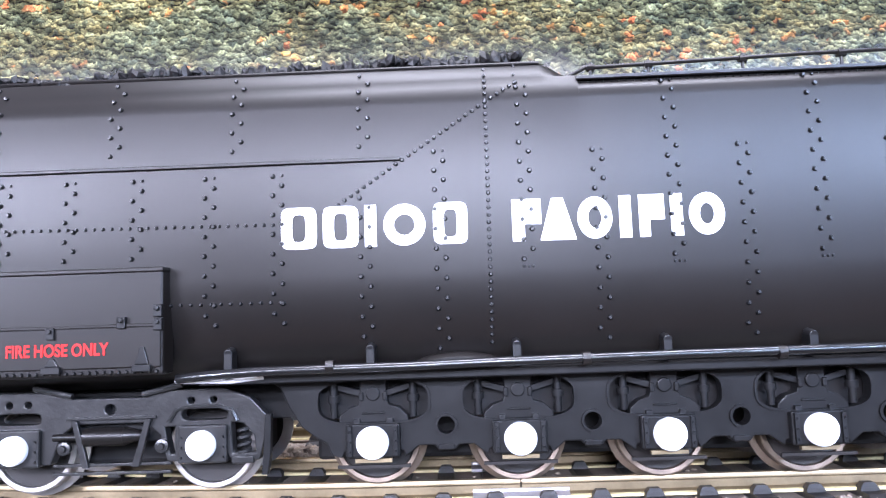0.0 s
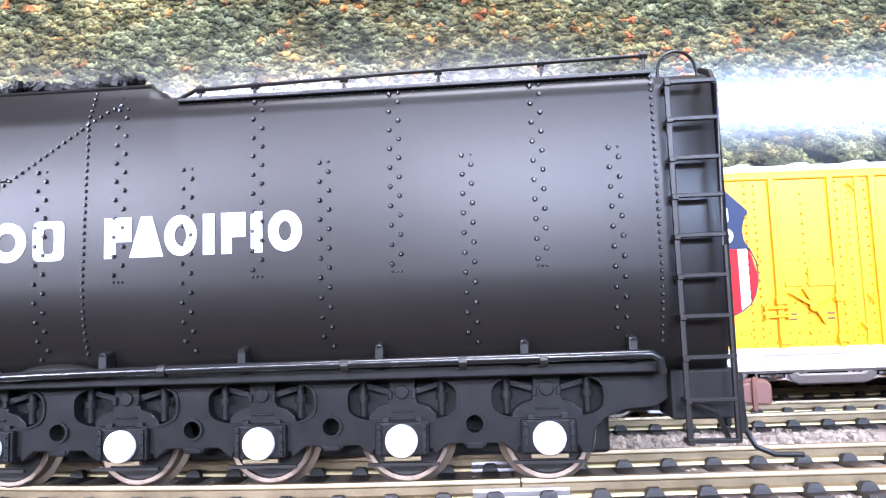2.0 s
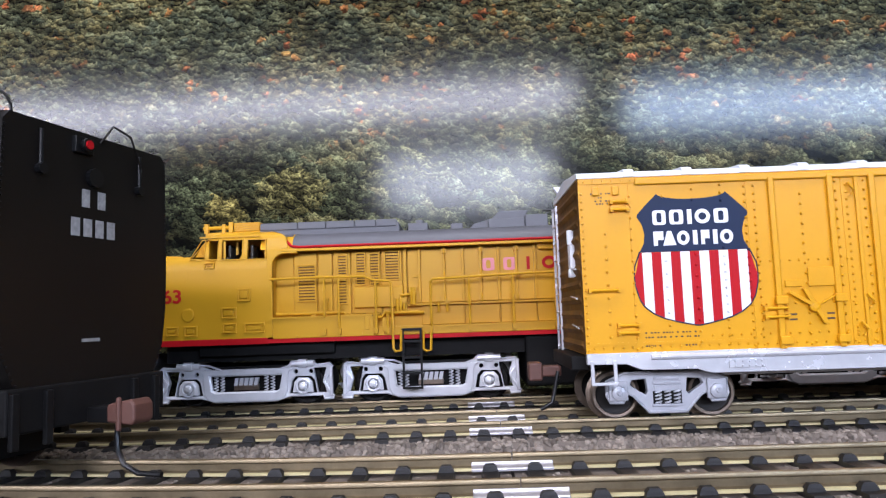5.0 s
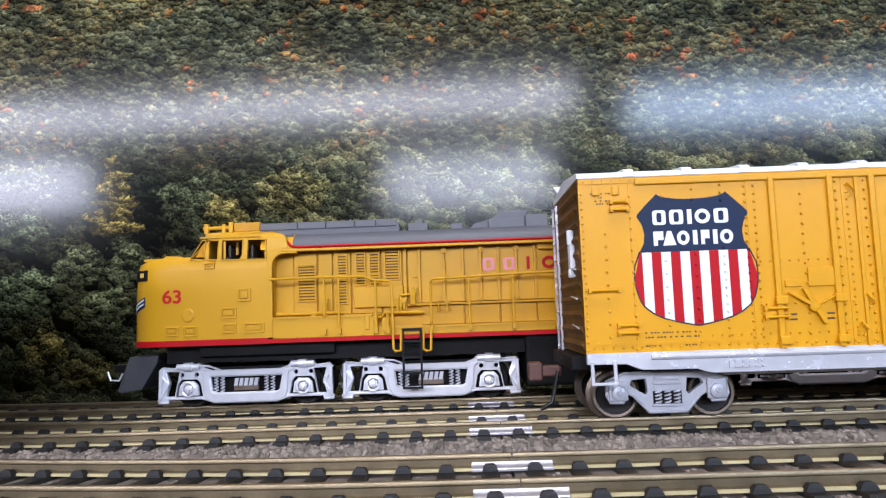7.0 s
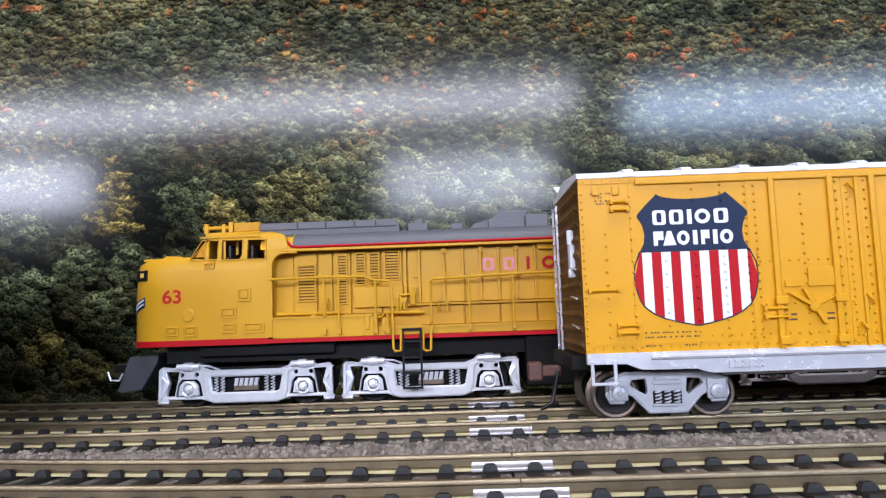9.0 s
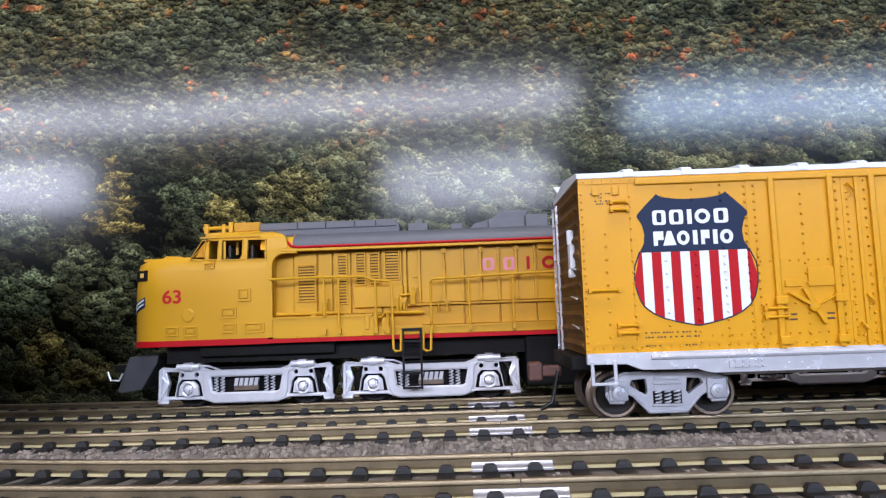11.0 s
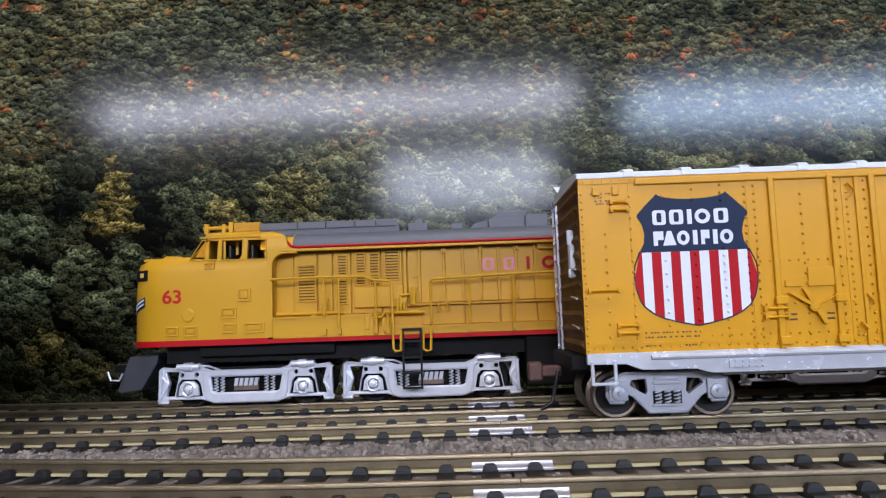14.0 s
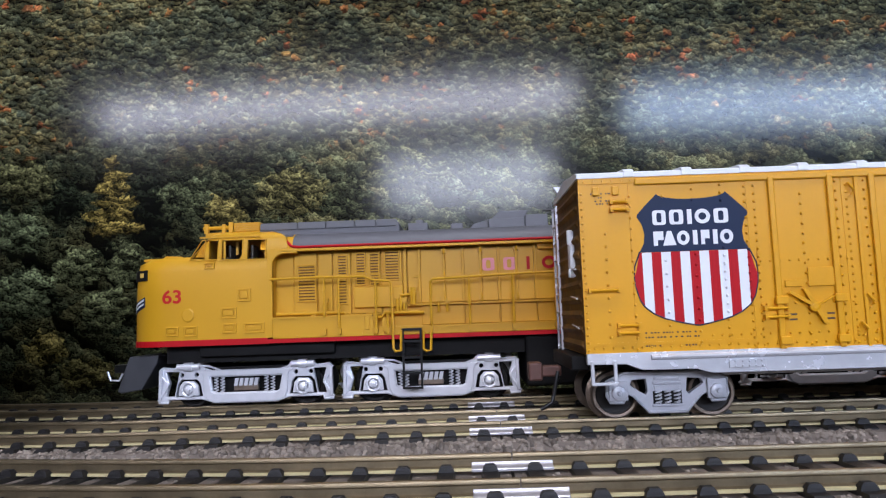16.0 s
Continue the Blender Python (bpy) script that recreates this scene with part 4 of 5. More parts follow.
    for k in range(1500):
        x, y = rnd.uniform(-60, 21), (rnd.uniform(-15.0, 14.8) if k > 500 else rnd.uniform(-15.2, -12.5))
        lump = noise.noise(Vector((x * 0.11, y * 0.05, 3.0)))
        z = 56.95 + 1.6 * max(-0.25, lump) + 1.0 * (1 - (y / 15) ** 2) - 0.012 * max(0, -x)
        r = rnd.uniform(0.45, 1.05)
        turn = Euler((rnd.uniform(0, 6), rnd.uniform(0, 6), rnd.uniform(0, 6))).to_matrix()
        o = len(verts)
        for v in bv:
            w = turn @ Vector((v.x * 1.3, v.y * 0.9, v.z * 0.7)) * r * rnd.uniform(0.7, 1.25)
            verts.append(((x + w.x) * MM, (y + w.y) * MM, (z + w.z) * MM))
        faces.extend([[o + i for i in f] for f in bf])
    me = bpy.data.meshes.new("coal_load")
    me.from_pydata(verts, [], faces)
    me.materials.append(COAL)
    ob = new("coal_load", me)
    ob.parent = t
    tagged(ob, "heap of glossy black coal lumps", kind="stuff")
    return t, wheels


TENDER, TENDER_WHEELS = tender()


# ---- the yellow boxcar: x along the layout, y from its track's centre line ----
def shield_half(z):
    """Half-width of the shield emblem at height z."""
    zs = (18.9, 19.5, 20.3, 21.3, 22.8, 24.5, 27.0, 29.0, 31.0, 33.7, 35.5, 37.5, 39.5, 41.2, 43.3, 45.6)
    ws = (0.3, 3.4, 6.4, 8.6, 10.5, 11.5, 12.15, 12.3, 12.1, 11.0, 10.0, 9.75, 10.2, 11.3, 9.3, 6.9)
    return float(np.interp(z, zs, ws))


def boxcar():
    t = thing("boxcar", "yellow model boxcar with silver sill and shield emblem", "boxcar", at=pose(0, Y_B * MM, 0))
    X0, X1, W = 24.4, 201.6, 17.5
    part("body", box(M(), X0, X1, -W, W, 13.6, 49.3), YELLOW, t, "yellow riveted steel body", bevel=0.25)
    roof = [(y, z) for y, z in ((-W - 0.35, 49.2), (-W - 0.35, 50.1), (-W + 0.6, 50.5), (0, 52.2), (W - 0.6, 50.5), (W + 0.35, 50.1), (W + 0.35, 49.2))]
    part("roof", loft(M(), [[(x, y, z) for y, z in roof] for x in (X0 - 0.3, X1 + 0.3)]), BRIGHT, t, "pale silver-white roof", bevel=0.1)
    x = 34.7
    while x < X1 - 5:
        bm = loft(M(), [[(q, y * 1.009, z + d) for (y, z), d in zip(roof, (0.06, 0.45, 0.5, 0.5, 0.5, 0.45, 0.06))] for q in (x - 1.05, x + 1.05)])
        part("roof_rib", bm, BRIGHT, t, bevel=0.1)
        x += 11.7
    # side posts, ledges and panel seams
    part("eave_rail", box(M(), X0 + 11.4, X1 - 11.4, -W - 0.55, -W, 47.5, 48.9), YELLOW, t, bevel=0.25)
    part("eave_strip", box(M(), X0, X1, -W - 0.18, -W, 48.0, 49.25), YELLOW, t, bevel=0.08)
    for x in (63.0, 74.7, 83.0, 143.0, 151.3, 163.0):
        part("side_post", box(M(), x - 0.62, x + 0.62, -W - 0.7, -W, 13.7, 48.3), YELLOW, t, bevel=0.25)
    for x in (80.0, 146.0):
        part("side_post", box(M(), x - 0.4, x + 0.4, -W - 0.4, -W, 13.7, 48.1), YELLOW, t, bevel=0.15)
    for x in (24.9, 35.0, 58.6, 77.6):
        part("panel_seam", box(M(), x - 0.55, x + 0.55, -W - 0.1, -W, 13.7, 48.0), YELLOW, t)
    part("panel_seam", box(M(), X0, 60.0, -W - 0.12, -W, 15.4, 15.9), YELLOW, t)
    rows = [(24.9, 14.5, 47.5, 1.5), (34.6, 14.5, 46.0, 2.2), (57.7, 14.5, 48.0, 1.6), (59.6, 14.5, 48.0, 1.6), (68.8, 14.5, 46.5, 2.0), (75.9, 14.5, 47, 1.9), (78.0, 14.5, 47.5, 1.5), (81.6, 14.5, 47.5, 1.9)]
    rows += [(29.4, 17.0, 40.0, 2.6), (47.2, 15.5, 47.0, 2.2), (52.9, 15.0, 48.0, 1.6), (41.2, 19.0, 46.0, 2.6)]
    on_shield = [M(), M(), M()]
    for x, z0, z1, st in rows:
        bm = M()
        z = z0
        while z < z1:
            inside = 19.2 < z < 45.0 and abs(x - 47.0) < shield_half(z)
            if not inside:
                rivet(bm, x, z, -W - 0.12, 0.31)
            elif not 34.6 < z < 42.6:
                rivet(on_shield[2 if z > 33.7 else int((x - 34.6) / (24.8 / 13)) % 2], x, z, -W - 0.16, 0.34)
            z += st
        part("rivet_row", bm, YELLOW, t)
    for z, a, b in ((14.9, 26, 82), (16.8, 49.5, 82), (31.2, 60.0, 78.0), (22.6, 60.5, 78), (48.6, 25.5, 35.0), (48.6, 60, 82)):
        bm = M()
        x = a
        while x < b:
            rivet(bm, x, z, -W - 0.14, 0.25)
            x += 1.9
        part("rivet_row", bm, YELLOW, t)
    # grab irons, tack boards and brackets
    for x0, x1, z in ((25.6, 31.4, 26.4), (30.8, 34.0, 42.6), (30.8, 34.0, 44.2), (31.0, 35.0, 17.8), (31.0, 35.0, 19.3), (60.0, 64.4, 21.7), (60.0, 64.4, 20.0)):
        bm = cyl(M(), (x0, -W - 0.9, z), (x1, -W - 0.9, z), 0.28, 8)
        for q in (x0, x1):
            box(bm, q - 0.3, q + 0.3, -W - 1.1, -W, z - 0.45, z + 0.45)
        part("grab_iron", bm, YELLOW, t)
    for x in (27.6, 31.6):
        part("bracket", box(M(), x - 0.4, x + 0.9, -W - 0.5, -W, 45.6, 47.4), YELLOW, t, bevel=0.15)
    part("tack_board", box(M(), 69.0, 74.2, -W - 0.35, -W, 25.8, 29.6), YELLOW, t, bevel=0.12)
    part("tack_board", box(M(), 64.4, 67.8, -W - 0.3, -W, 25.8, 27.2), YELLOW, t, bevel=0.12)
    bm = M()
    prism(bm, [(64.6, 24.6), (65.2, 25.0), (70.6, 21.9), (70.0, 21.2)], -W - 0.9, -W - 0.3)
    prism(bm, [(67.4, 25.4), (68.4, 25.4), (72.2, 18.4), (71.2, 18.4)], -W - 0.9, -W - 0.3)
    prism(bm, [(69.8, 21.6), (70.2, 22.2), (74.6, 24.4), (74.2, 23.8)], -W - 0.8, -W - 0.3)
    lathe_y(bm, 69.7, 21.8, [(1.1, -W), (1.1, -W - 0.8), (0.5, -W - 1.0)], 14)
    part("door_gear", bm, YELLOW, t, "yellow crank and rods", bevel=0.12)
    for x, z in ((63.3, 23.2), (74.9, 23.4), (63.6, 15.3), (74.9, 15.4)):
        part("bracket", box(M(), x - 1.2, x + 1.2, -W - 1.1, -W, z - 0.8, z + 0.8), YELLOW, t, bevel=0.2)
    for x, z in ((78.6, 45.0), (80.6, 22.6), (79.0, 17.2)):
        part("catch", tube(M(), [(x - 0.4, -W - 0.5, z + 1.4), (x + 0.5, -W - 0.9, z), (x, -W - 0.5, z - 1.4)], 0.3, 6), YELLOW, t)
    for x in (65.6, 73.0):
        for dz in (0.0, 1.0):
            part("stencil_bar", box(M(), x - 0.75, x + 0.75, -W - 0.06, -W, 19.2 + dz, 19.55 + dz), STENCIL, t)
    # unreadable stencils as bars
    rnd = random.Random(3)
    for z, x0, x1 in ((45.9, 26.8, 31.2), (45.1, 28.3, 29.8), (44.4, 27.6, 31.0), (43.8, 27.9, 31.0), (17.5, 36.2, 47.0), (16.6, 36.2, 47.0), (14.9, 36.2, 39.6), (14.9, 44.0, 46.4)):
        x = x0
        while x < x1 - 0.4:
            w = rnd.uniform(0.25, 0.5)
            part("stencil_bar", box(M(), x, min(x1, x + w), -W - 0.05, -W, z, z + 0.3), STENCIL, t)
            x += w + rnd.choice((0.2, 0.25, 0.7))
    # shield emblem
    cx, y0, y1 = 47.0, -W - 0.11, -W - 0.03
    zs = [33.75 + 0.6 * i for i in range(20)]
    zs = [z for z in zs if z < 45.6] + [45.6]
    top = [(cx + shield_half(z), z) for z in zs]
    top += [(cx + 6.9 * math.cos(a), 45.6 - 1.25 * math.sin(a)) for a in [math.pi * i / 12 for i in range(1, 12)]]
    top += [(cx - shield_half(z), z) for z in zs[::-1]]
    sh = part("shield_emblem", prism(M(), top, y0, y1), BLUE, t, "dark blue shield top")
    zl = [18.9 + 0.5 * i for i in range(31)]
    rim = [(cx - shield_half(z), z) for z in zl[::-1]] + [(cx + shield_half(z), z) for z in zl]
    part("shield_rim", tube(M(), [(x, y1, z) for x, z in rim], 0.17, 5), BLUE, sh, "thin dark shield outline")
    edges = [cx - 12.4 + 24.8 * i / 13 for i in range(14)]
    low = [18.9 + 0.2 * i for i in range(75)]

    def bottom(x):
        for z in low:
            if shield_half(z) >= abs(x - cx):
                return z
        return 33.7
    for i in range(13):
        a, b = edges[i], edges[i + 1]
        xs = [a + (b - a) * k / 6 for k in range(7)]
        outline = [(x, min(33.7, bottom(x))) for x in xs]
        tops = [(x, 33.7 if abs(x - cx) <= shield_half(33.7) else min(33.7, 27.8 + (12.4 - abs(x - cx)) * 4.0)) for x in xs[::-1]]
        pts = [q for q in outline] + [q for q, o in zip(tops, outline[::-1]) if q[1] > o[1] + 0.02]
        if len(pts) > 3:
            part("stripe", prism(M(), pts, y0, y1), RED if i % 2 == 0 else WHITE, sh)
    marks([("frame", 39.0, 41.7), ("frame", 42.4, 45.2), ("block", 46.0, 46.9), ("ring", 47.5, 50.6), ("frame", 51.3, 54.2)], sh, y0 - 0.03, 39.2, 42.2, WHITE, "emblem_mark", 0.04)
    marks([("flag", 39.0, 41.0), ("wedge", 40.9, 43.5), ("ring", 43.7, 46.2), ("block", 46.9, 47.8), ("flag", 48.5, 50.2), ("block", 50.9, 51.8), ("ring", 52.3, 54.9)], sh, y0 - 0.03, 35.0, 37.9, WHITE, "emblem_mark", 0.04)
    for bm, q in zip(on_shield, (RED, WHITE, BLUE)):
        part("rivet_row", bm, q, sh)
    # silver sill
    sill = [(X0, 13.9), (X0, 11.7), (32.2, 11.6), (35.2, 10.4), (46.0, 10.3), (48.8, 9.4), (X1 - 24.4, 9.4), (X1 - 21.5, 10.3), (X1 - 10.8, 10.4), (X1 - 7.8, 11.6), (X1, 11.7), (X1, 13.9)]
    for sgn in (-1, 1):
        part("side_sill", prism(M(), sill, sgn * (W + 0.25), sgn * (W - 1.4)), SILVER, t, "silver side sill", bevel=0.15)
    part("door_track", tube(M(), [(37.0, -W - 0.6, 12.9), (X1 - 14, -W - 0.6, 12.9)], 0.55, 8), SILVER, t, smooth=True)
    part("plate", box(M(), 52.2, 59.4, -W - 0.45, -W, 10.3, 12.0), SILVER, t, bevel=0.1)
    bm = M()
    for x in (53.4, 54.8, 56.1, 57.4, 58.6):
        rivet(bm, x, 11.6, -W - 0.4, 0.28), rivet(bm, x, 10.7, -W - 0.4, 0.28)
    part("rivet_row", bm, SILVER, t)
    for a, b in ((25.0, 30.2), (X1 - 5.8, X1 - 0.6)):
        bm = box(M(), a, a + 0.7, -W - 0.6, -W, 7.9, 12.4)
        box(bm, b - 0.7, b, -W - 0.6, -W, 7.9, 12.4), box(bm, a, b, -W - 0.8, -W + 0.3, 7.6, 8.2)
        part("stirrup_step", bm, SILVER, t, bevel=0.15)
    for x in (64, 75, 88, 110):
        part("underframe_box", box(M(), x - 3, x + 4, -11, -4, 8.0, 11.5), UNDER, t, bevel=0.4)
    part("underframe", box(M(), X0 + 1, X1 - 1, -W + 1.6, W - 1.6, 11.2, 13.7), UNDER, t)
    part("cross_tube", box(M(), 52, 172, -15.2, -13.6, 8.7, 10.4), SILVER, t, bevel=0.3)
    # ends: weathered yellow with shade in its colour, corrugations, ladder, brake fittings
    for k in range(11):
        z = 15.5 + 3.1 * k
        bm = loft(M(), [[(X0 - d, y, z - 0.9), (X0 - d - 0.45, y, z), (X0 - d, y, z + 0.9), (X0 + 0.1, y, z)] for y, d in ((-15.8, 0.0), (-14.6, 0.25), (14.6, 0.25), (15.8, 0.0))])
        part("end_corrugation", bm, SHADED_BROWN, t)
    part("end_sheet", box(M(), X0 - 0.12, X0, -W + 0.2, W - 0.2, 13.8, 49.0), SHADED_BROWN, t)
    for y in (10.5, 16.4):
        part("end_stile", box(M(), X0 - 0.95, X0 - 0.45, y - 0.3, y + 0.3, 12.0, 48.2), SILVER, t)
    for k in range(9):
        part("end_rung", cyl(M(), (X0 - 0.75, 10.5, 14 + 4.2 * k), (X0 - 0.75, 16.4, 14 + 4.2 * k), 0.22, 6), SILVER, t)
    part("corner_bracket", prism(M(), [(X0 - 0.8, 53.2), (X0 + 1.2, 53.2), (X0 + 1.6, 48.8), (X0 + 0.4, 48.8), (X0 + 0.2, 51.6)], 12.5, 14.2), BRIGHT, t, bevel=0.1)
    bm = box(M(), X0 - 1.2, X0 - 0.1, -10.6, -7.4, 31.4, 36.6)
    box(bm, X0 - 1.5, X0 - 0.1, -9.8, -8.6, 36.6, 39.8), box(bm, X0 - 1.5, X0 - 0.1, -10.2, -8.4, 29.6, 31.4)
    part("brake_housing", bm, BRIGHT, t, "white brake housing", bevel=0.25)
    bm = M()
    for z in (19, 25, 31):
        cyl(bm, (X0 - 0.9, -15, z), (X0 - 0.9, -7.5, z + 0.6), 0.2, 6)
    part("end_rod", bm, SILVER, t)
    bm = box(M(), X0 - 9.5, X0 - 3.0, -1.7, 1.7, 8.2, 10.6)
    box(bm, X0 - 10.2, X0 - 7.2, -2.3, 2.3, 7.4, 11.4)
    part("coupler", bm, RUST, t, "rust-brown knuckle coupler", bevel=0.4)
    part("air_hose", tube(M(), [(X0 - 4, -3.4, 9.5), (X0 - 4.8, -3.6, 6.0), (X0 - 5.6, -3.6, 2.8), (X0 - 8.2, -3.6, 1.4)], 0.45, 8), RIVET_BLACK, t, smooth=True)
    part("end_beam", box(M(), X0 - 2.6, X0 + 1, -14, 14, 10.4, 13.4), UNDER, t, bevel=0.3)
    # trucks
    for cx in (41.1, X1 - 16.7):
        tr = part("truck", box(M(), cx - 3, cx + 3, -11.0, 11.0, 3.4, 8.0), UNDER, t, "silver freight truck")
        frame = [(cx - 12.2, 7.9), (cx - 8.6, 9.4), (cx + 8.6, 9.4), (cx + 12.2, 7.9), (cx + 12.3, 5.0), (cx + 11.6, 3.6), (cx + 9.0, 3.5), (cx + 8.0, 5.3), (cx + 6.8, 4.8), (cx + 3.8, 1.5), (cx - 3.8, 1.5), (cx - 6.8, 4.8), (cx - 8.0, 5.3), (cx - 9.0, 3.5), (cx - 11.6, 3.6), (cx - 12.3, 5.0)]
        hole = [(4.2, 8.2), (7.0, 8.0), (7.4, 7.0), (4.4, 5.0), (3.9, 5.6)]
        for sgn in (-1, 1):
            part("side_frame", plate(M(), frame, [[(cx + a, z) for a, z in hole], [(cx - a, z) for a, z in hole[::-1]]], sgn * 12.9, sgn * 11.3), TRUCK_GREY, tr, bevel=0.2)
        part("frame_flange", tube(M(), [(a, -12.9, z) for a, z in frame + frame[:1]], 0.32, 6), TRUCK_GREY, tr)
        bm = box(M(), cx - 2.9, cx + 2.9, -13.3, -12.8, 7.0, 7.5)
        box(bm, cx - 3.2, cx + 3.2, -13.4, -12.8, 2.6, 3.1), box(bm, cx - 2.6, cx + 2.6, -13.3, -12.8, 5.7, 6.8), box(bm, cx - 2.6, cx + 2.6, -13.2, -12.8, 7.9, 8.4)
        part("bolster_end", bm, TRUCK_GREY, tr, bevel=0.12)
        # dark plate on the frame face, for the shade behind the springs
        part("spring_shade", box(M(), cx - 2.9, cx + 2.9, -13.0, -12.85, 3.1, 5.7), UNDER, tr)
        for o in (-1.9, 0.0, 1.9):
            part("coil_spring", coil(M(), cx + o, -13.25, 3.0, 5.8, 0.55, 4, 0.22), SILVER, tr, smooth=True)
        for sgn in (-1, 1):
            a = cx + sgn * 9.95
            bm = box(M(), a - 1.9, a + 1.9, -13.5, -12.7, 4.0, 7.9)
            lathe_y(bm, a, 5.5, [(1.5, -13.4), (1.5, -14.0), (0.8, -14.2)], 16)
            lathe_y(bm, a, 5.5, [(0.5, -14.1), (0.5, -14.6)], 6)
            part("bearing_cap", bm, TRUCK_GREY, tr, bevel=0.15)
            wheelset("wheelset", tr, a, 4.85, 4.85)
    return t


boxcar()


# ---- the yellow turbine locomotive on the far track ----
def turbine():
    t = thing("turbine_locomotive", "yellow and grey model turbine locomotive with silver trucks", "locomotive", at=pose(0, Y_C * MM, 0))
    W, R0 = 17.5, 190.0

    def plan(x0, x1, w, z, cut):
        """A half-round nose in plan, blunt at x0."""
        a = [(x0 + cut * (1 - math.sin(q)), -w + (w * 0.55) * (1 - math.cos(q)) ** 1.0, z) for q in [math.pi / 2 * k / 8 for k in range(9)]]
        near = [(x1, -w, z)] + a
        return near + [(x, -y, z) for x, y, z in near[::-1]]
    nose = M()
    loft(nose, [plan(-94.4, -54, W, 19.0, 12), plan(-94.4, -54, W, 30, 12), plan(-94.1, -54, W, 37.0, 12), plan(-93.4, -54, W - 0.2, 39.8, 12), plan(-90.8, -54, W - 0.9, 41.2, 11)])
    nose = part("nose", nose, ARMOUR, t, "yellow rounded nose", smooth=True)
    cab = M()
    loft(cab, [plan(-79.2, -54.2, W, 40.0, 5), plan(-77.6, -54.2, W, 41.4, 5), plan(-76.7, -54.2, W - 0.02, 42.4, 5), plan(-76.5, -48.2, W - 0.04, 42.65, 5), plan(-73.9, -48.6, W - 0.3, 45.8, 5), plan(-72.9, -50.4, W - 1.0, 47.0, 5), plan(-71.5, -53, W - 3.0, 47.9, 5), plan(-69, -55, W - 8.0, 48.6, 5)])
    cab = part("cab", cab, ARMOUR, t, "yellow cab with raked front", smooth=True)
    # the rounded end of the veranda recess
    pts = [(-54.2, 19.0), (-54.2, 42.6), (-45.5, 42.6), (-45.5, 41.2)]
    pts += [(-49.2 - 3.4 * math.sin(q), 37.8 + 3.4 * math.cos(q)) for q in [math.pi / 2 * k / 6 for k in range(7)]]
    pts += [(-52.6, 23.9), (-52.6, 19.0)]
    part("cab_rear_frame", prism(M(), pts, -W, -W + 1.4), ARMOUR, t, bevel=0.2)
    part("cab_wall", box(M(), -54.2, -52.6, -W + 0.6, W, 19.0, 42.6), ARMOUR, t)
    part("front_lip", box(M(), -92.4, -78.4, -10, 10, 40.9, 41.7), ARMOUR, t, bevel=0.3)
    # red stripe and sill
    red = M()
    loft(red, [plan(-94.6, -54, W + 0.08, 17.4, 12), plan(-94.6, -54, W + 0.08, 19.05, 12)])
    part("red_stripe", red, RED, t, "red painted sill stripe")
    part("red_stripe", box(M(), -54, R0, -W - 0.05, W + 0.05, 17.5, 18.6), RED, t)
    # side panel under the walkway
    part("side_panel", box(M(), -52.6, -24.4, -W, W, 18.6, 23.8), ARMOUR, t, bevel=0.2)
    part("side_panel", box(M(), -24.4, R0, -W, W, 18.6, 20.6), ARMOUR, t, bevel=0.2)
    part("walkway_edge", box(M(), -53, -25.0, -W - 0.35, -W + 1.0, 23.6, 24.1), ARMOUR, t)
    part("walkway_edge", box(M(), -24.6, R0, -W - 0.35, -W + 1.0, 20.4, 20.9), ARMOUR, t)
    for x, z in ((-26.4, 22.0), (-24.0, 22.4), (-21.6, 21.5)):
        part("walkway_step", box(M(), x - 0.6, x + 0.6, -W - 0.4, -W, z - 1.6, z + 1.6), ARMOUR, t, bevel=0.1)
    # hood
    HW = 13.4
    part("hood", box(M(), -53, R0, -HW, HW, 20.5, 43.0), ARMOUR, t, "yellow panelled engine hood")
    eave = [(-W + 0.2, 42.5), (-W + 0.4, 43.2), (-W + 0.9, 44.6), (-W + 2.2, 46.0), (-W + 4.6, 47.0), (-6, 47.8), (6, 47.8), (W - 4.6, 47.0), (W - 2.2, 46.0), (W - 0.9, 44.6), (W - 0.4, 43.2), (W - 0.2, 42.5)]
    part("roof", loft(M(), [[(x, y, z) for y, z in eave] for x in (-47.0, R0)]), GREY, t, "grey rounded roof", smooth=True)
    part("roof_shoulder", loft(M(), [[(x, y * k, 42.5 + (z - 42.5) * k) for y, z in eave] for x, k in ((-56.0, 0.985), (-51.0, 0.998), (-46.9, 1.006))]), ARMOUR, t, smooth=True)
    part("roof_end", loft(M(), [[(x, y * k, z * 1.003) for y, z in eave[3:-3]] for x, k in ((-57.4, 0.9), (-47.2, 1.02))]), GREY, t)
    part("red_line", tube(M(), [(-56.8, -W + 5.0, 47.3), (-52.0, -W + 3.0, 46.7), (-49.2, -W + 1.4, 45.4), (-47.2, -W + 0.2, 43.2), (-45.0, -W + 0.05, 42.9), (R0, -W + 0.05, 42.9)], 0.38, 6), RED, t)
    part("gutter", box(M(), -50, R0, -W - 0.1, -W + 1.2, 41.7, 42.5), ARMOUR, t, bevel=0.15)
    # hood doors and panels, set proud with narrow gaps
    def door(x0, x1, z0, z1, out=0.9):
        return part("hood_door", box(M(), x0 + 0.24, x1 - 0.24, -HW - out, -HW, z0 + 0.22, z1 - 0.22), ARMOUR, t, bevel=0.12)

    part("hood_panel", box(M(), -52.4, -47.6, -HW - 0.2, -HW, 24.2, 41.6), ARMOUR, t, bevel=0.1)
    for x0, x1 in ((-47.4, -40.5), (-40.5, -36.2), (-36.2, -31.0), (-31.0, -22.4), (-22.4, -16.4)):
        door(x0, x1, 24.2, 41.6)
    post = box(M(), -16.3, -15.3, -HW - 1.5, -HW, 24.0, 42.0)
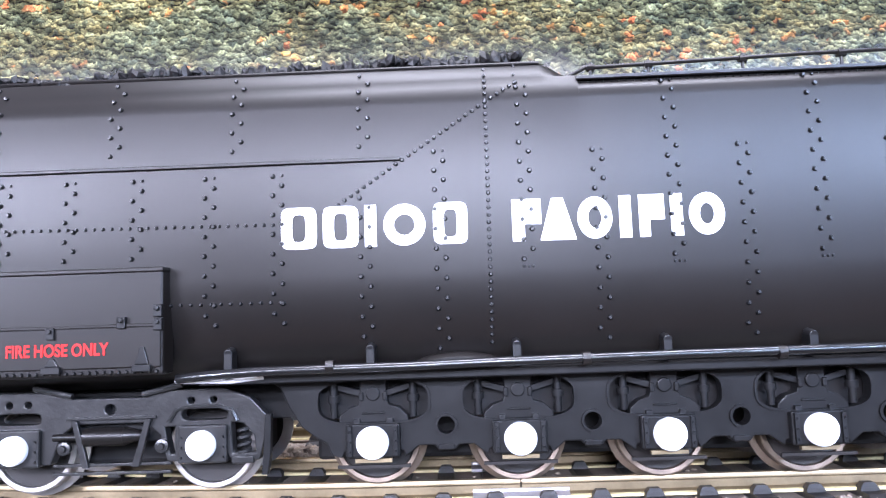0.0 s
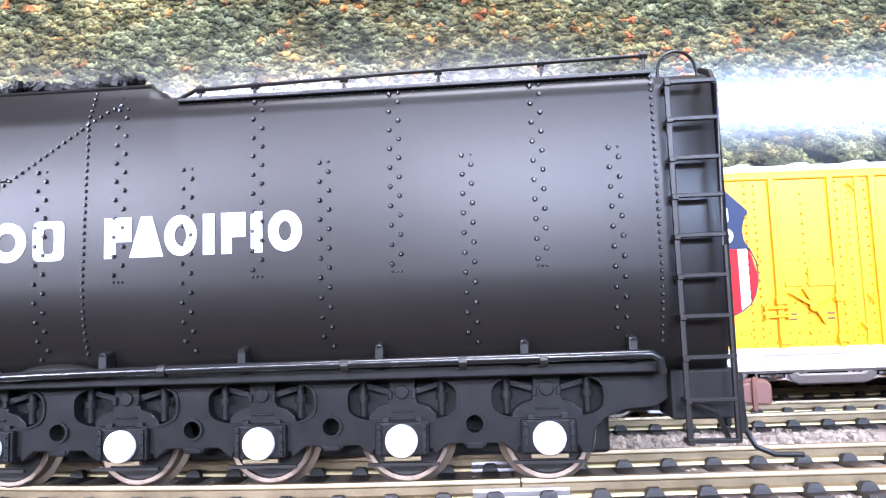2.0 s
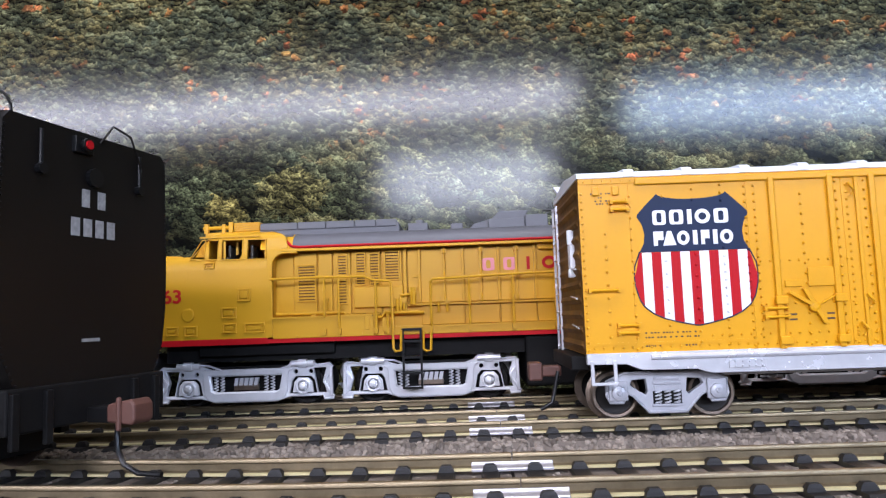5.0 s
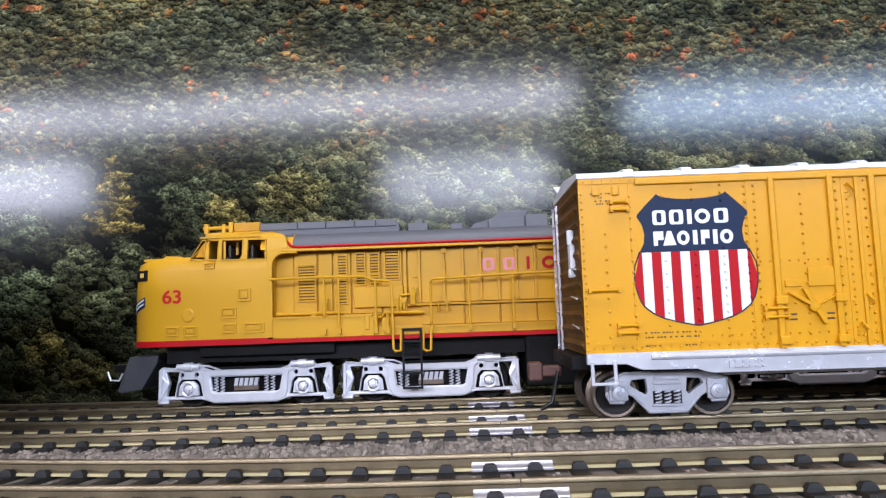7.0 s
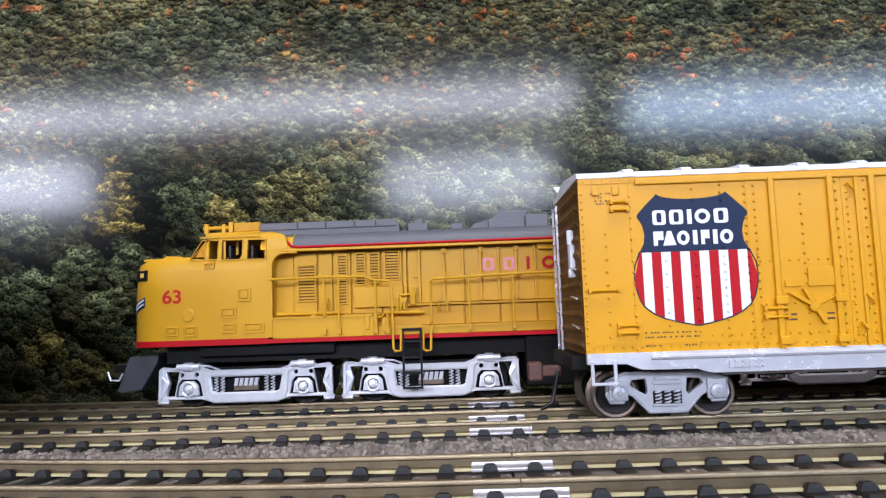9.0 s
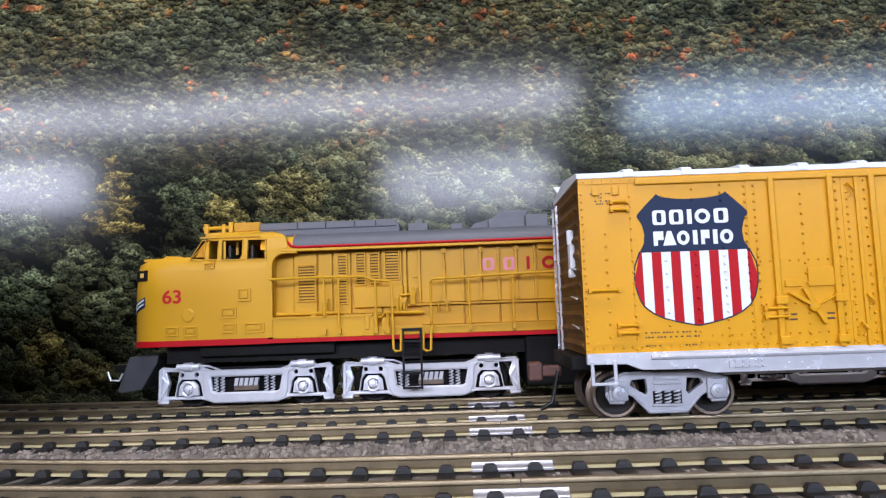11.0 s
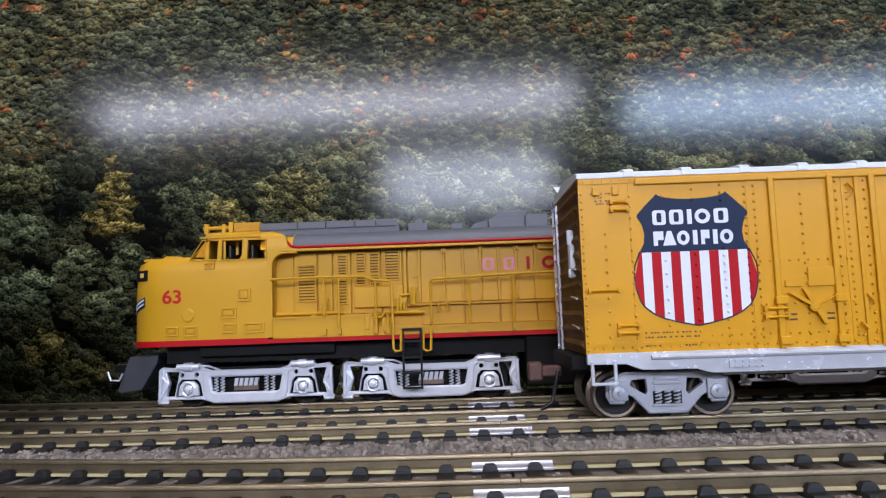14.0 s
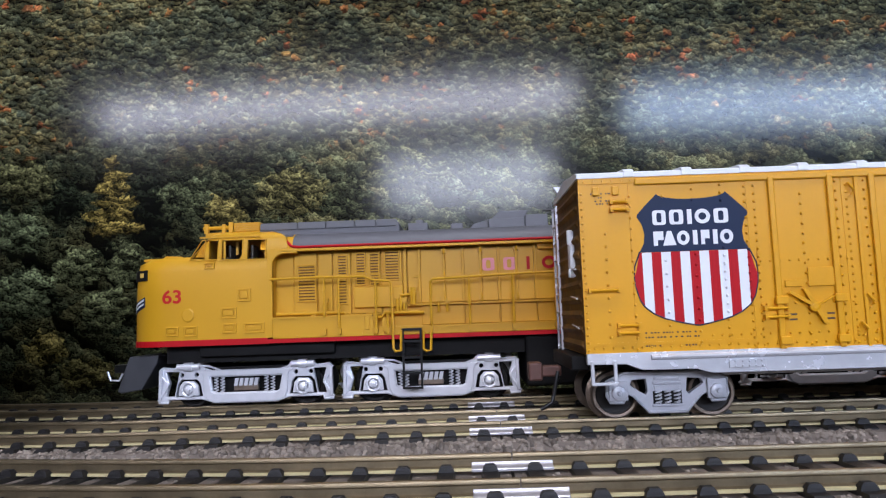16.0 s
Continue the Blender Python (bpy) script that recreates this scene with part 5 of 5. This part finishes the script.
    part("hood_post", post, ARMOUR, t, bevel=0.15)
    columns = (-15.2, -11.6, -4.7, 0.6, 5.6, 10.6, 15.6, 20.8, 26.8, 32.0)
    for k, (x0, x1) in enumerate(zip(columns, columns[1:])):
        door(x0, x1, 26.4, 41.6)
        part("door_stile", box(M(), x1 - 0.5, x1 + 0.2, -HW - 1.7, -HW - 0.4, 26.6, 41.4), ARMOUR, t, bevel=0.1)
        for z in (40.6, 33.8, 27.4) if k % 2 else ():
            bm = box(M(), x1 - 0.75, x1 + 0.75, -HW - 2.0, -HW - 0.4, z - 0.6, z + 0.6)
            cyl(bm, (x1, -HW - 1.9, z - 0.9), (x1, -HW - 1.9, z + 0.9), 0.35, 8)
            part("hinge", bm, ARMOUR, t)
        if not k % 2:
            part("door_latch", box(M(), x1 - 1.9, x1 - 0.4, -HW - 1.6, -HW - 0.4, 33.3, 33.9), ARMOUR, t, bevel=0.1)
    for x0, x1 in zip(columns[1::2], columns[3::2]):
        part("lower_panel", box(M(), x0 + 0.2, x1 - 0.2, -HW - 0.9, -HW, 21.0, 25.8), ARMOUR, t, bevel=0.12)
    part("hood_ledge", box(M(), -15.2, 40, -HW - 2.2, -HW, 25.9, 26.4), ARMOUR, t, bevel=0.1)
    part("hood_ledge", box(M(), -52.4, -16.4, -HW - 1.0, -HW, 23.9, 24.3), ARMOUR, t, bevel=0.1)
    part("vent_hood", prism(M(), [(21.6, 40.0), (27.6, 40.0), (27.6, 42.0), (21.2, 42.0)], -HW - 2.2, -HW), ARMOUR, t, bevel=0.15)
    louvres = [(-45.9, -41.3, 33.2, 37.8), (-45.9, -41.3, 28.2, 32.6), (-34.6, -32.4, 35.0, 40.4), (-34.6, -32.4, 27.2, 33.6), (-29.4, -27.2, 35.4, 40.6), (-29.4, -27.2, 32.0, 34.6), (-25.5, -23.3, 35.2, 40.4), (-25.5, -23.3, 31.8, 34.4), (-21.2, -17.6, 33.2, 40.8)]
    for x0, x1, z0, z1 in louvres:
        outer = [(x0 - 0.4, z0 - 0.4), (x1 + 0.4, z0 - 0.4), (x1 + 0.4, z1 + 0.4), (x0 - 0.4, z1 + 0.4)]
        lv = part("louvre", plate(M(), outer, [[(x0, z0), (x1, z0), (x1, z1), (x0, z1)]], -HW - 1.5, -HW - 0.4), ARMOUR, t, bevel=0.1)
        # the recess's shade is put into the brown of this backing
        part("louvre_back", box(M(), x0, x1, -HW - 0.96, -HW - 0.4, z0, z1), SHADED_BROWN, lv)
        z = z0 + 0.35
        while z < z1 - 0.2:
            bm = prism(M(), [(x0, z), (x1, z), (x1, z + 0.42), (x0, z + 0.42)], -HW - 1.4, -HW - 1.0)
            part("slat", bm, ARMOUR, lv)
            z += 0.8
    bm = tube(M(), [(-52, -15.8, 24.8), (-33.0, -15.8, 24.8), (-32.0, -15.8, 23.4), (-22.4, -15.8, 23.3), (-21.6, -15.8, 24.4), (-10.6, -15.8, 24.2)], 0.42, 8)
    part("conduit", bm, ARMOUR, t, smooth=True)
    part("conduit", tube(M(), [(-17.2, -15.8, 24.4), (-17.0, -15.8, 28.6), (-12.8, -15.8, 29.0)], 0.4, 8), ARMOUR, t, smooth=True)
    part("tank_box", box(M(), -30.2, -16.4, -15.6, -HW, 25.8, 31.2), ARMOUR, t, bevel=0.25)
    for x0, x1, z0, z1 in ((-14.6, -12.8, 26.2, 30.6), (-18.6, -17.6, 24.4, 29.0), (-16.6, -15.8, 25.0, 28.0), (-38.6, -37.6, 23.9, 28.6), (-42.0, -41.2, 21.6, 25.0), (-7.0, -6.2, 24.2, 28.0), (-4.6, -3.8, 24.2, 27.4)):
        bm = cyl(M(), ((x0 + x1) / 2, -15.6, z0), ((x0 + x1) / 2, -15.6, z1), (x1 - x0) / 2, 8)
        box(bm, x0 - 0.2, x1 + 0.2, -16.1, -15.0, z1 - 1.2, z1)
        part("valve", bm, ARMOUR, t)
    # handrails and stanchions
    rails = [[(-53.0, -W - 1.0, 34.0), (-40.0, -W - 1.0, 34.2), (-27.0, -W - 1.0, 34.0), (-24.6, -W - 1.0, 33.0), (-20.0, -W - 1.0, 32.5)],
             [(-8.6, -W - 1.0, 20.6), (-8.6, -W - 1.0, 31.8), (-8.0, -W - 1.0, 32.6), (20.0, -W - 1.0, 33.4), (R0, -W - 1.0, 33.4)],
             [(-20.0, -W - 1.0, 32.5), (-19.4, -W - 1.0, 31.8), (-19.2, -W - 1.0, 15.0), (-18.6, -W - 1.0, 14.2), (-17.2, -W - 1.0, 14.4), (-17.0, -W - 1.0, 19.8)],
             [(-10.9, -W - 1.0, 19.8), (-10.9, -W - 1.0, 14.6), (-10.2, -W - 1.0, 14.0), (-9.0, -W - 1.0, 14.3), (-8.6, -W - 1.0, 20.6)]]
    for r in rails:
        part("handrail", tube(M(), r, 0.36, 8), ARMOUR, t, smooth=True)
    for x, z0, z1 in ((-38.0, 23.8, 34.0), (-34.0, 21.0, 33.8), (-23.8, 19.0, 33.0), (-20.6, 19.0, 24), (-8.6, 20.6, 32), (2.0, 20.6, 33), (14.0, 20.6, 33.2), (25.6, 20.6, 33.4), (40, 20.6, 33.4)):
        bm = cyl(M(), (x, -W - 1.0, z0), (x, -W - 1.0, z1), 0.34, 8)
        box(bm, x - 0.5, x + 0.5, -W - 1.3, -W, 19.4, 20.8)
        part("stanchion", bm, ARMOUR, t)
    for k in range(14):
        x = -52 + 6.0 * k
        part("sill_bolt", box(M(), x - 0.35, x + 0.35, -W - 0.35, -W, 18.8, 19.5), ARMOUR, t)
    # boarding ladder
    lad = part("ladder", box(M(), -16.9, -16.3, -W - 0.6, -W, 4.0, 20.2), FRAME_BLACK, t, "black boarding ladder")
    part("stile", box(M(), -12.0, -11.4, -W - 0.6, -W, 4.0, 20.2), FRAME_BLACK, lad)
    for z in (20.0, 16.8, 12.4, 8.2, 4.2):
        part("rung", box(M(), -16.9, -11.4, -W - 0.8, -W, z - 0.3, z + 0.3), FRAME_BLACK, lad)
    # cab windows
    wins = [[(-75.6, 40.6), (-71.6, 40.4), (-71.4, 45.6), (-72.3, 45.6)], [(-70.4, 40.4), (-68.0, 40.3), (-67.8, 45.5), (-70.2, 45.6)],
            [(-66.8, 40.2), (-61.8, 40.1), (-61.0, 41.4), (-60.9, 45.4), (-66.6, 45.5)], [(-59.6, 40.1), (-54.6, 40.0), (-54.4, 45.3), (-59.3, 45.4)]]
    cutter = box(M(), -71.8, -54.9, -W + 0.9, W - 1.6, 39.3, 46.0)
    for w in wins:
        prism(cutter, w, -W - 2.0, -W + 2.2)
    carve((cab, nose), cutter)
    part("cab_back", box(M(), -54.9, -54.4, -W + 0.9, W - 1.6, 39.4, 46.0), ARMOUR, t)
    for x in (-69.0, -62.6):
        bm = box(M(), x, x + 3.4, -13.5, -8.5, 39.3, 41.0)
        box(bm, x + 2.7, x + 3.6, -13.5, -8.5, 40.9, 44.6)
        part("cab_seat", bm, PILOT_GREY, t, bevel=0.4)
    for w in wins:
        cx, cz = sum(q[0] for q in w) / len(w), sum(q[1] for q in w) / len(w)
        grown = [(cx + (x - cx) * 1.13, cz + (z - cz) * 1.12) for x, z in w]
        fr = part("window_frame", plate(M(), grown, [w], -W - 0.12, -W + 0.5), ARMOUR, t, bevel=0.06)
        part("pane", prism(M(), w, -W + 0.1, -W + 0.3), GLASS, fr, "clear cab window pane").visible_shadow = False
    part("window_post", box(M(), -66.2, -65.6, -W - 0.06, -W + 0.1, 40.4, 45.2), ARMOUR, t)
    part("interior_lamp", box(M(), -64.9, -64.1, -11.0, -10.2, 42.0, 45.6), LAMP_AMBER, t)
    # nose and cab details
    part("drip_rail", box(M(), -73.0, -56.0, -W + 0.1, -W + 0.9, 46.3, 46.7), ARMOUR, t)
    for x0, x1, z0, z1 in ((-62.4, -58.6, 28.4, 31.8), (-67.0, -62.6, 24.2, 27.0), (-66.6, -62.6, 20.6, 23.0), (-60.6, -54.8, 20.4, 23.0), (-82.6, -78.9, 20.2, 22.6), (-77.4, -73.6, 20.0, 22.6), (-71.8, -68.8, 37.6, 39.4)):
        fr = part("access_hatch", plate(M(), [(x0, z0), (x1, z0), (x1, z1), (x0, z1)], [[(x0 + 0.45, z0 + 0.4), (x1 - 0.45, z0 + 0.4), (x1 - 0.45, z1 - 0.4), (x0 + 0.45, z1 - 0.4)]], -W - 0.36, -W + 0.3), ARMOUR, t, bevel=0.12)
        part("hatch_centre", box(M(), x0 + 0.9, x1 - 0.9, -W - 0.4, -W + 0.2, z0 + 0.8, z1 - 0.8), ARMOUR, fr, bevel=0.1)
    part("round_hatch", lathe_y(M(), -76.3, 25.4, [(1.75, -W + 0.3), (1.75, -W - 0.22), (1.4, -W - 0.3)], 20), ARMOUR, t)
    writing("number", "63", 4.9, -83.6, -W - 0.06, 28.6, RED_TEXT, t, 5.4, "red painted number")

    def patch(q0, q1, z0, z1, out, rise=0.0):
        """A thin plate laid round the nose between two angles of its plan; rise lifts its rear end."""
        loops = []
        for k in range(7):
            q = radians(q0 + (q1 - q0) * k / 6)
            dz = rise * (1 - k / 6)
            pts = []
            for o, z in ((-0.3, z0), (out, z0), (out, z1), (-0.3, z1)):
                x, y = -94.4 + 12 * (1 - math.sin(q)), -W + W * 0.55 * (1 - math.cos(q))
                pts.append((x - o * math.sin(q), y - o * math.cos(q), z + dz))
            loops.append(pts)
        return loft(M(), loops)
    part("headlight", patch(30, 72, 35.0, 38.0, 0.2), UNDER, t, "dark headlight opening", bevel=0.1)
    part("headlight_lens", patch(36, 44, 36.0, 37.2, 0.34), LAMP_AMBER, t)
    part("wing_emblem", patch(34, 84, 25.2, 27.8, 0.12, 2.6), BLUE, t)
    for k in range(2):
        part("emblem_bar", patch(36, 82, 25.8 + 1.0 * k, 26.3 + 1.0 * k, 0.2, 2.6), WHITE, t)
    part("nose_grab", tube(M(), [(-88, -8, 41.2), (-86, -9, 42.2), (-82, -9, 42.0), (-80, -9, 41.4)], 0.3, 6), ARMOUR, t)
    # roof gear
    base = part("cab_roof_unit", box(M(), -74.4, -58.2, -9.4, 9, 47.6, 48.9), ARMOUR, t, "yellow cab roof air conditioner", bevel=0.3)
    part("grille_box", box(M(), -66.2, -58.4, -9.0, 8.6, 48.9, 51.6), ARMOUR, base, bevel=0.25)
    for k in range(4):
        part("grille_slat", box(M(), -65.8, -58.6, -9.35, -8.9, 49.2 + 0.6 * k, 49.5 + 0.6 * k), ARMOUR, base)
    bm = cyl(M(), (-75.0, -9.2, 50.2), (-66.2, -9.2, 50.2), 0.55, 10)
    box(bm, -74.6, -73.4, -9.8, -8.6, 48.6, 51.4), box(bm, -69.4, -68.4, -9.8, -8.6, 48.6, 51.2), box(bm, -67.4, -66.2, -9.8, -8.4, 48.6, 51.8)
    part("roof_pipe", bm, ARMOUR, base, bevel=0.1)
    hatch = part("roof_hatch", prism(M(), [(-58.0, 46.5), (-17.2, 46.5), (-17.4, 49.6), (-18.4, 50.2), (-58.0, 50.4)], -10.5, 10.5), GREY, t, "long grey roof hatch", bevel=0.3)
    for x0, x1 in ((-57.8, -47.0), (-46.8, -38.8), (-38.6, -30.4), (-30.2, -24.2), (-24.0, -18.2)):
        part("hatch_cover", box(M(), x0, x1, -10.9, 10.6, 48.7, 50.8), GREY, hatch, bevel=0.25)
    part("roof_vent", box(M(), -15.0, -9.2, -9, 6, 46.8, 49.6), GREY, t, bevel=0.3)
    part("roof_vent", box(M(), -12.8, -10.8, -8, 5, 49.5, 50.6), GREY, t, bevel=0.2)
    part("roof_vent", box(M(), -2.6, 1.0, -8, 3, 47.0, 49.2), GREY, t, bevel=0.4)
    part("intake_housing", prism(M(), [(2.0, 46.5), (4.4, 48.9), (9.4, 50.0), (11.6, 52.2), (20.2, 52.2), (18.4, 49.0), (18.2, 46.5)], -8.5, 7.5), GREY, t, "grey roof intake housing", bevel=0.25)
    part("intake_step", box(M(), 8.4, 18.8, -10.6, -8.4, 46.6, 49.8), GREY, t, bevel=0.25)
    part("intake_housing", box(M(), 19.0, 25.6, -9.5, 9.5, 46.6, 50.8), GREY, t, bevel=0.3)
    part("roof_horn", tube(M(), [(24.4, -8, 50.5), (24.2, -8, 51.9), (31, -8, 52.2)], 0.34, 6), FRAME_BLACK, t)
    # brand letters as plain shapes
    marks([("frame", 6.0, 9.4)], t, -HW - 1.0, 34.6, 38.2, PINK_TEXT)
    marks([("frame", 11.9, 15.2)], t, -HW - 1.0, 34.6, 38.2, PINK_TEXT)
    marks([("block", 18.4, 19.3), ("ring", 22.7, 26.7)], t, -HW - 1.0, 34.6, 38.2, RED_TEXT)
    # underframe, pilot, fuel tank
    part("underframe", box(M(), -84, R0, -13, 13, 12.6, 17.5), UNDER, t)
    part("skirt", box(M(), -74, -36, -15.0, -12.6, 14.2, 17.4), UNDER, t, bevel=0.3)
    part("fuel_tank", box(M(), 17.0, 70, -15.8, 15.8, 3.4, 17.4), UNDER, t, "dark fuel tank", bevel=0.8)
    part("pilot", prism(M(), [(-97.0, 14.6), (-88.4, 15.0), (-89.0, 12.4), (-93.4, 5.0), (-99.4, 4.2), (-100.4, 4.8), (-98.4, 11.0)], -8.5, 8.5), PILOT_GREY, t, "grey pilot plate", bevel=0.3)
    bm = tube(M(), [(-102.6, -10, 10.6), (-101.6, -10, 8.2), (-99.2, -10, 8.0), (-98.2, -10, 10.0)], 0.3, 6)
    part("pilot_step", bm, SILVER, t)
    bm = box(M(), -105, -96, -1.6, 1.6, 9.6, 12.0)
    part("coupler", bm, FRAME_BLACK, t, bevel=0.3)
    # trucks
    for mid in (-61.2, -9.4, 100.0, 152.0):
        tr = part("truck", box(M(), mid - 20, mid + 20, -10.5, 10.5, 4.0, 11.0), UNDER, t, "silver four-wheel power truck")
        h = 16.1
        side = [(-24.4, 10.6), (-23.4, 11.4), (-20, 11.0), (-19.0, 11.8), (-12.6, 11.8), (-12.0, 11.0), (-9.6, 10.2), (9.6, 10.2), (12.0, 11.0), (12.6, 11.8), (19.0, 11.8), (20, 11.0), (23.4, 11.4), (24.4, 10.6),
                (23.6, 9.4), (23.4, 3.6), (24.8, 2.4), (24.6, 1.8), (22.0, 1.7), (21.6, 2.8), (12.4, 2.8), (10.4, 2.2), (8.6, 1.6), (-8.6, 1.6), (-10.4, 2.2), (-12.4, 2.8), (-21.6, 2.8), (-22.0, 1.7), (-24.6, 1.8), (-24.8, 2.4), (-23.4, 3.6), (-23.6, 9.4)]
        win = [(-10.2, 8.8), (10.2, 8.8), (9.6, 4.6), (8.6, 4.0), (-8.6, 4.0), (-9.6, 4.6)]
        eye1 = [(18.9, 10.2), (22.6, 10.2), (21.6, 7.0), (22.6, 3.4), (20.2, 3.4), (19.7, 6.4)]
        holes = [[(mid + a, z) for a, z in win], [(mid + a, z) for a, z in eye1], [(mid - a, z) for a, z in eye1[::-1]]]
        for c in (-h, h):
            for o in (-2.1, 2.1):
                holes.append(ring_pts(mid + c + o, 9.3, 0.6, 10))
            holes.append([(mid + c + o, z) for o, z in ((-3.9, 3.3), (3.9, 3.3), (3.6, 4.6), (3.2, 6.8), (2.2, 8.0), (-2.2, 8.0), (-3.2, 6.8), (-3.6, 4.6))])
        for sgn in (-1, 1):
            part("side_frame", plate(M(), [(mid + a, z) for a, z in side], holes, sgn * 14.0, sgn * 12.4), BRIGHT_SILVER, tr, "silver cast side frame", bevel=0.22)
        part("frame_flange", tube(M(), [(mid + a, -14.0, z) for a, z in side + side[:1]], 0.34, 6), BRIGHT_SILVER, tr)
        part("frame_flange", tube(M(), [(mid + a, -14.0, z) for a, z in win + win[:1]], 0.3, 6), BRIGHT_SILVER, tr)
        cradle = [(-13.4, 10.4), (-12.0, 9.2), (-11.7, 4.2), (-10.9, 2.4), (-9.2, 1.5), (9.2, 1.5), (10.9, 2.4), (11.7, 4.2), (12.0, 9.2), (13.4, 10.4)]
        part("cradle", plate(M(), [(mid + a, z) for a, z in cradle], [[(mid + a, z) for a, z in win]], -14.7, -13.9), BRIGHT_SILVER, tr, bevel=0.25)
        for sgn in (-1, 1):
            bm = prism(M(), [(mid + sgn * q, z) for q, z in ((23.7, 2.6), (24.5, 2.6), (24.3, 10.8), (23.5, 10.8))], -14.9, -13.4)
            prism(bm, [(mid + sgn * q, z) for q, z in ((23.8, 3.0), (23.8, 3.9), (22.2, 6.8), (21.6, 6.4))], -14.7, -13.6)
            prism(bm, [(mid + sgn * q, z) for q, z in ((23.8, 9.6), (23.8, 8.6), (22.2, 6.4), (21.6, 6.8))], -14.7, -13.6)
            part("end_post", bm, BRIGHT_SILVER, tr, bevel=0.15)
        for c in (-h, h):
            a = mid + c
            bm = prism(M(), [(a - 2.9, 3.6), (a + 2.9, 3.6), (a + 2.5, 6.4), (a + 1.4, 7.6), (a - 1.4, 7.6), (a - 2.5, 6.4)], -14.5, -13.2)
            lathe_y(bm, a, 5.3, [(2.2, -14.4), (2.2, -14.7), (1.7, -14.8), (1.6, -14.5), (1.1, -14.5), (1.0, -15.1)], 20)
            lathe_y(bm, a, 5.3, [(0.75, -15.0), (0.75, -15.5), (0.3, -15.55)], 6)
            part("axle_box", bm, BRIGHT_SILVER, tr, bevel=0.15)
            bm = cyl(M(), (a - 3.2, -14.4, 11.6), (a + 3.2, -14.4, 11.6), 0.9, 10)
            cyl(bm, (a - 1.2, -14.4, 11.6), (a + 1.2, -14.4, 11.6), 1.25, 10)
            part("brake_cylinder", bm, BRIGHT_SILVER, tr, smooth=True)
            wheelset("wheelset", tr, a, 5.3, 5.3, DARK_STEEL)
        for o in (-8.6, -6.8, 5.6, 7.4):
            part("coil_spring", coil(M(), mid + o, -13.5, 4.0, 8.9, 0.55, 6, 0.2), BRIGHT_SILVER, tr, smooth=True)
        bm = box(M(), mid - 3.6, mid + 3.4, -13.6, -12.4, 4.6, 6.2)
        part("spring_plank", bm, STEEL, tr, bevel=0.15)
        for k in range(5):
            part("spring_leaf", prism(M(), [(mid - 3.5 + 1.4 * k, 5.9), (mid - 2.5 + 1.4 * k, 5.9), (mid - 2.1 + 1.4 * k, 8.0), (mid - 3.1 + 1.4 * k, 8.0)], -13.9, -12.8), BRIGHT_SILVER, tr)
        for o, z in ((-12.0, 10.6), (-5.0, 9.5), (5.0, 9.5), (-7.4, 2.6), (7.4, 2.6)):
            part("bolt", lathe_y(M(), mid + o, z, [(0.4, -13.9), (0.4, -14.4)], 8), BRIGHT_SILVER, tr)
        part("chain", tube(M(), [(mid - 16, -14.6, 12.2), (mid - 10, -14.8, 11.6), (mid - 7, -14.6, 10.4)], 0.3, 6), BRIGHT_SILVER, tr)
    return t


def settle(ob):
    """Let the locomotive's lower half down on to its lower track; the roof stays."""
    for o in ob.children_recursive:
        if o.name.startswith("wheelset"):
            o.location.z -= DROP_C * MM
        elif not o.parent.name.startswith("wheelset"):
            for v in o.data.vertices:
                v.co.z -= DROP_C * MM * min(1.0, max(0.0, (0.030 - v.co.z) / 0.010))


settle(turbine())


# ---- what moves ----
def motions():
    # how far the tender's first axle has come along its track, by the clock
    times = [0, 0.5, 1.0, 1.5, 2.0, 2.5, 3.0, 3.5, 4.0, 4.2]
    ways = [-7.05, -18.55, -34.66, -44.95, -60.41, -77.0, -90.31, -106.2, -121.35, -127.6]
    times += [4.7, 5.2, 5.7, 6.2, 6.7, 7.2, 7.7, 8.2, 16.0]
    ways += [-142.9, -158.2, -173.4, -188.2, -200.0, -207.0, -210.2, -211.0, -211.0]

    def way(t):
        return float(np.interp(t, times, ways))

    def stand(s):
        x0, y0, _ = LINE_A.at(s + 5)
        x1, y1, _ = LINE_A.at(s + 72)
        a = math.atan2(y1 - y0, x1 - x0)
        return pose((x0 - 5 * math.cos(a)) * MM, (y0 - 5 * math.sin(a)) * MM, 0, 0, 0, math.degrees(a))

    walk(TENDER, [(t, stand(s)) for t, s in zip(times, ways)])
    clock = [0.2 * i for i in range(42)] + [16.0]
    for ws, x, r in TENDER_WHEELS:
        walk(ws, [(t, pose(x * MM, 0, r * MM, 0, math.degrees((way(t) - way(0)) / r), 0)) for t in clock])
    # the added panel covers the left openings as it slides
    walk(light_blocker, [(0, pose(-3.2 + 0.32, -1.9, 0)), (9.2, pose(-2.88, -1.9, 0)), (11.3, pose(-2.7, -1.9, 0)), (12.0, pose(-2.25, -1.9, 0)), (12.5, pose(-2.0, -1.9, 0)), (13.2, pose(-1.72, -1.9, 0)), (14.0, pose(-1.7, -1.9, 0)), (16, pose(-1.7, -1.9, 0))])


motions()
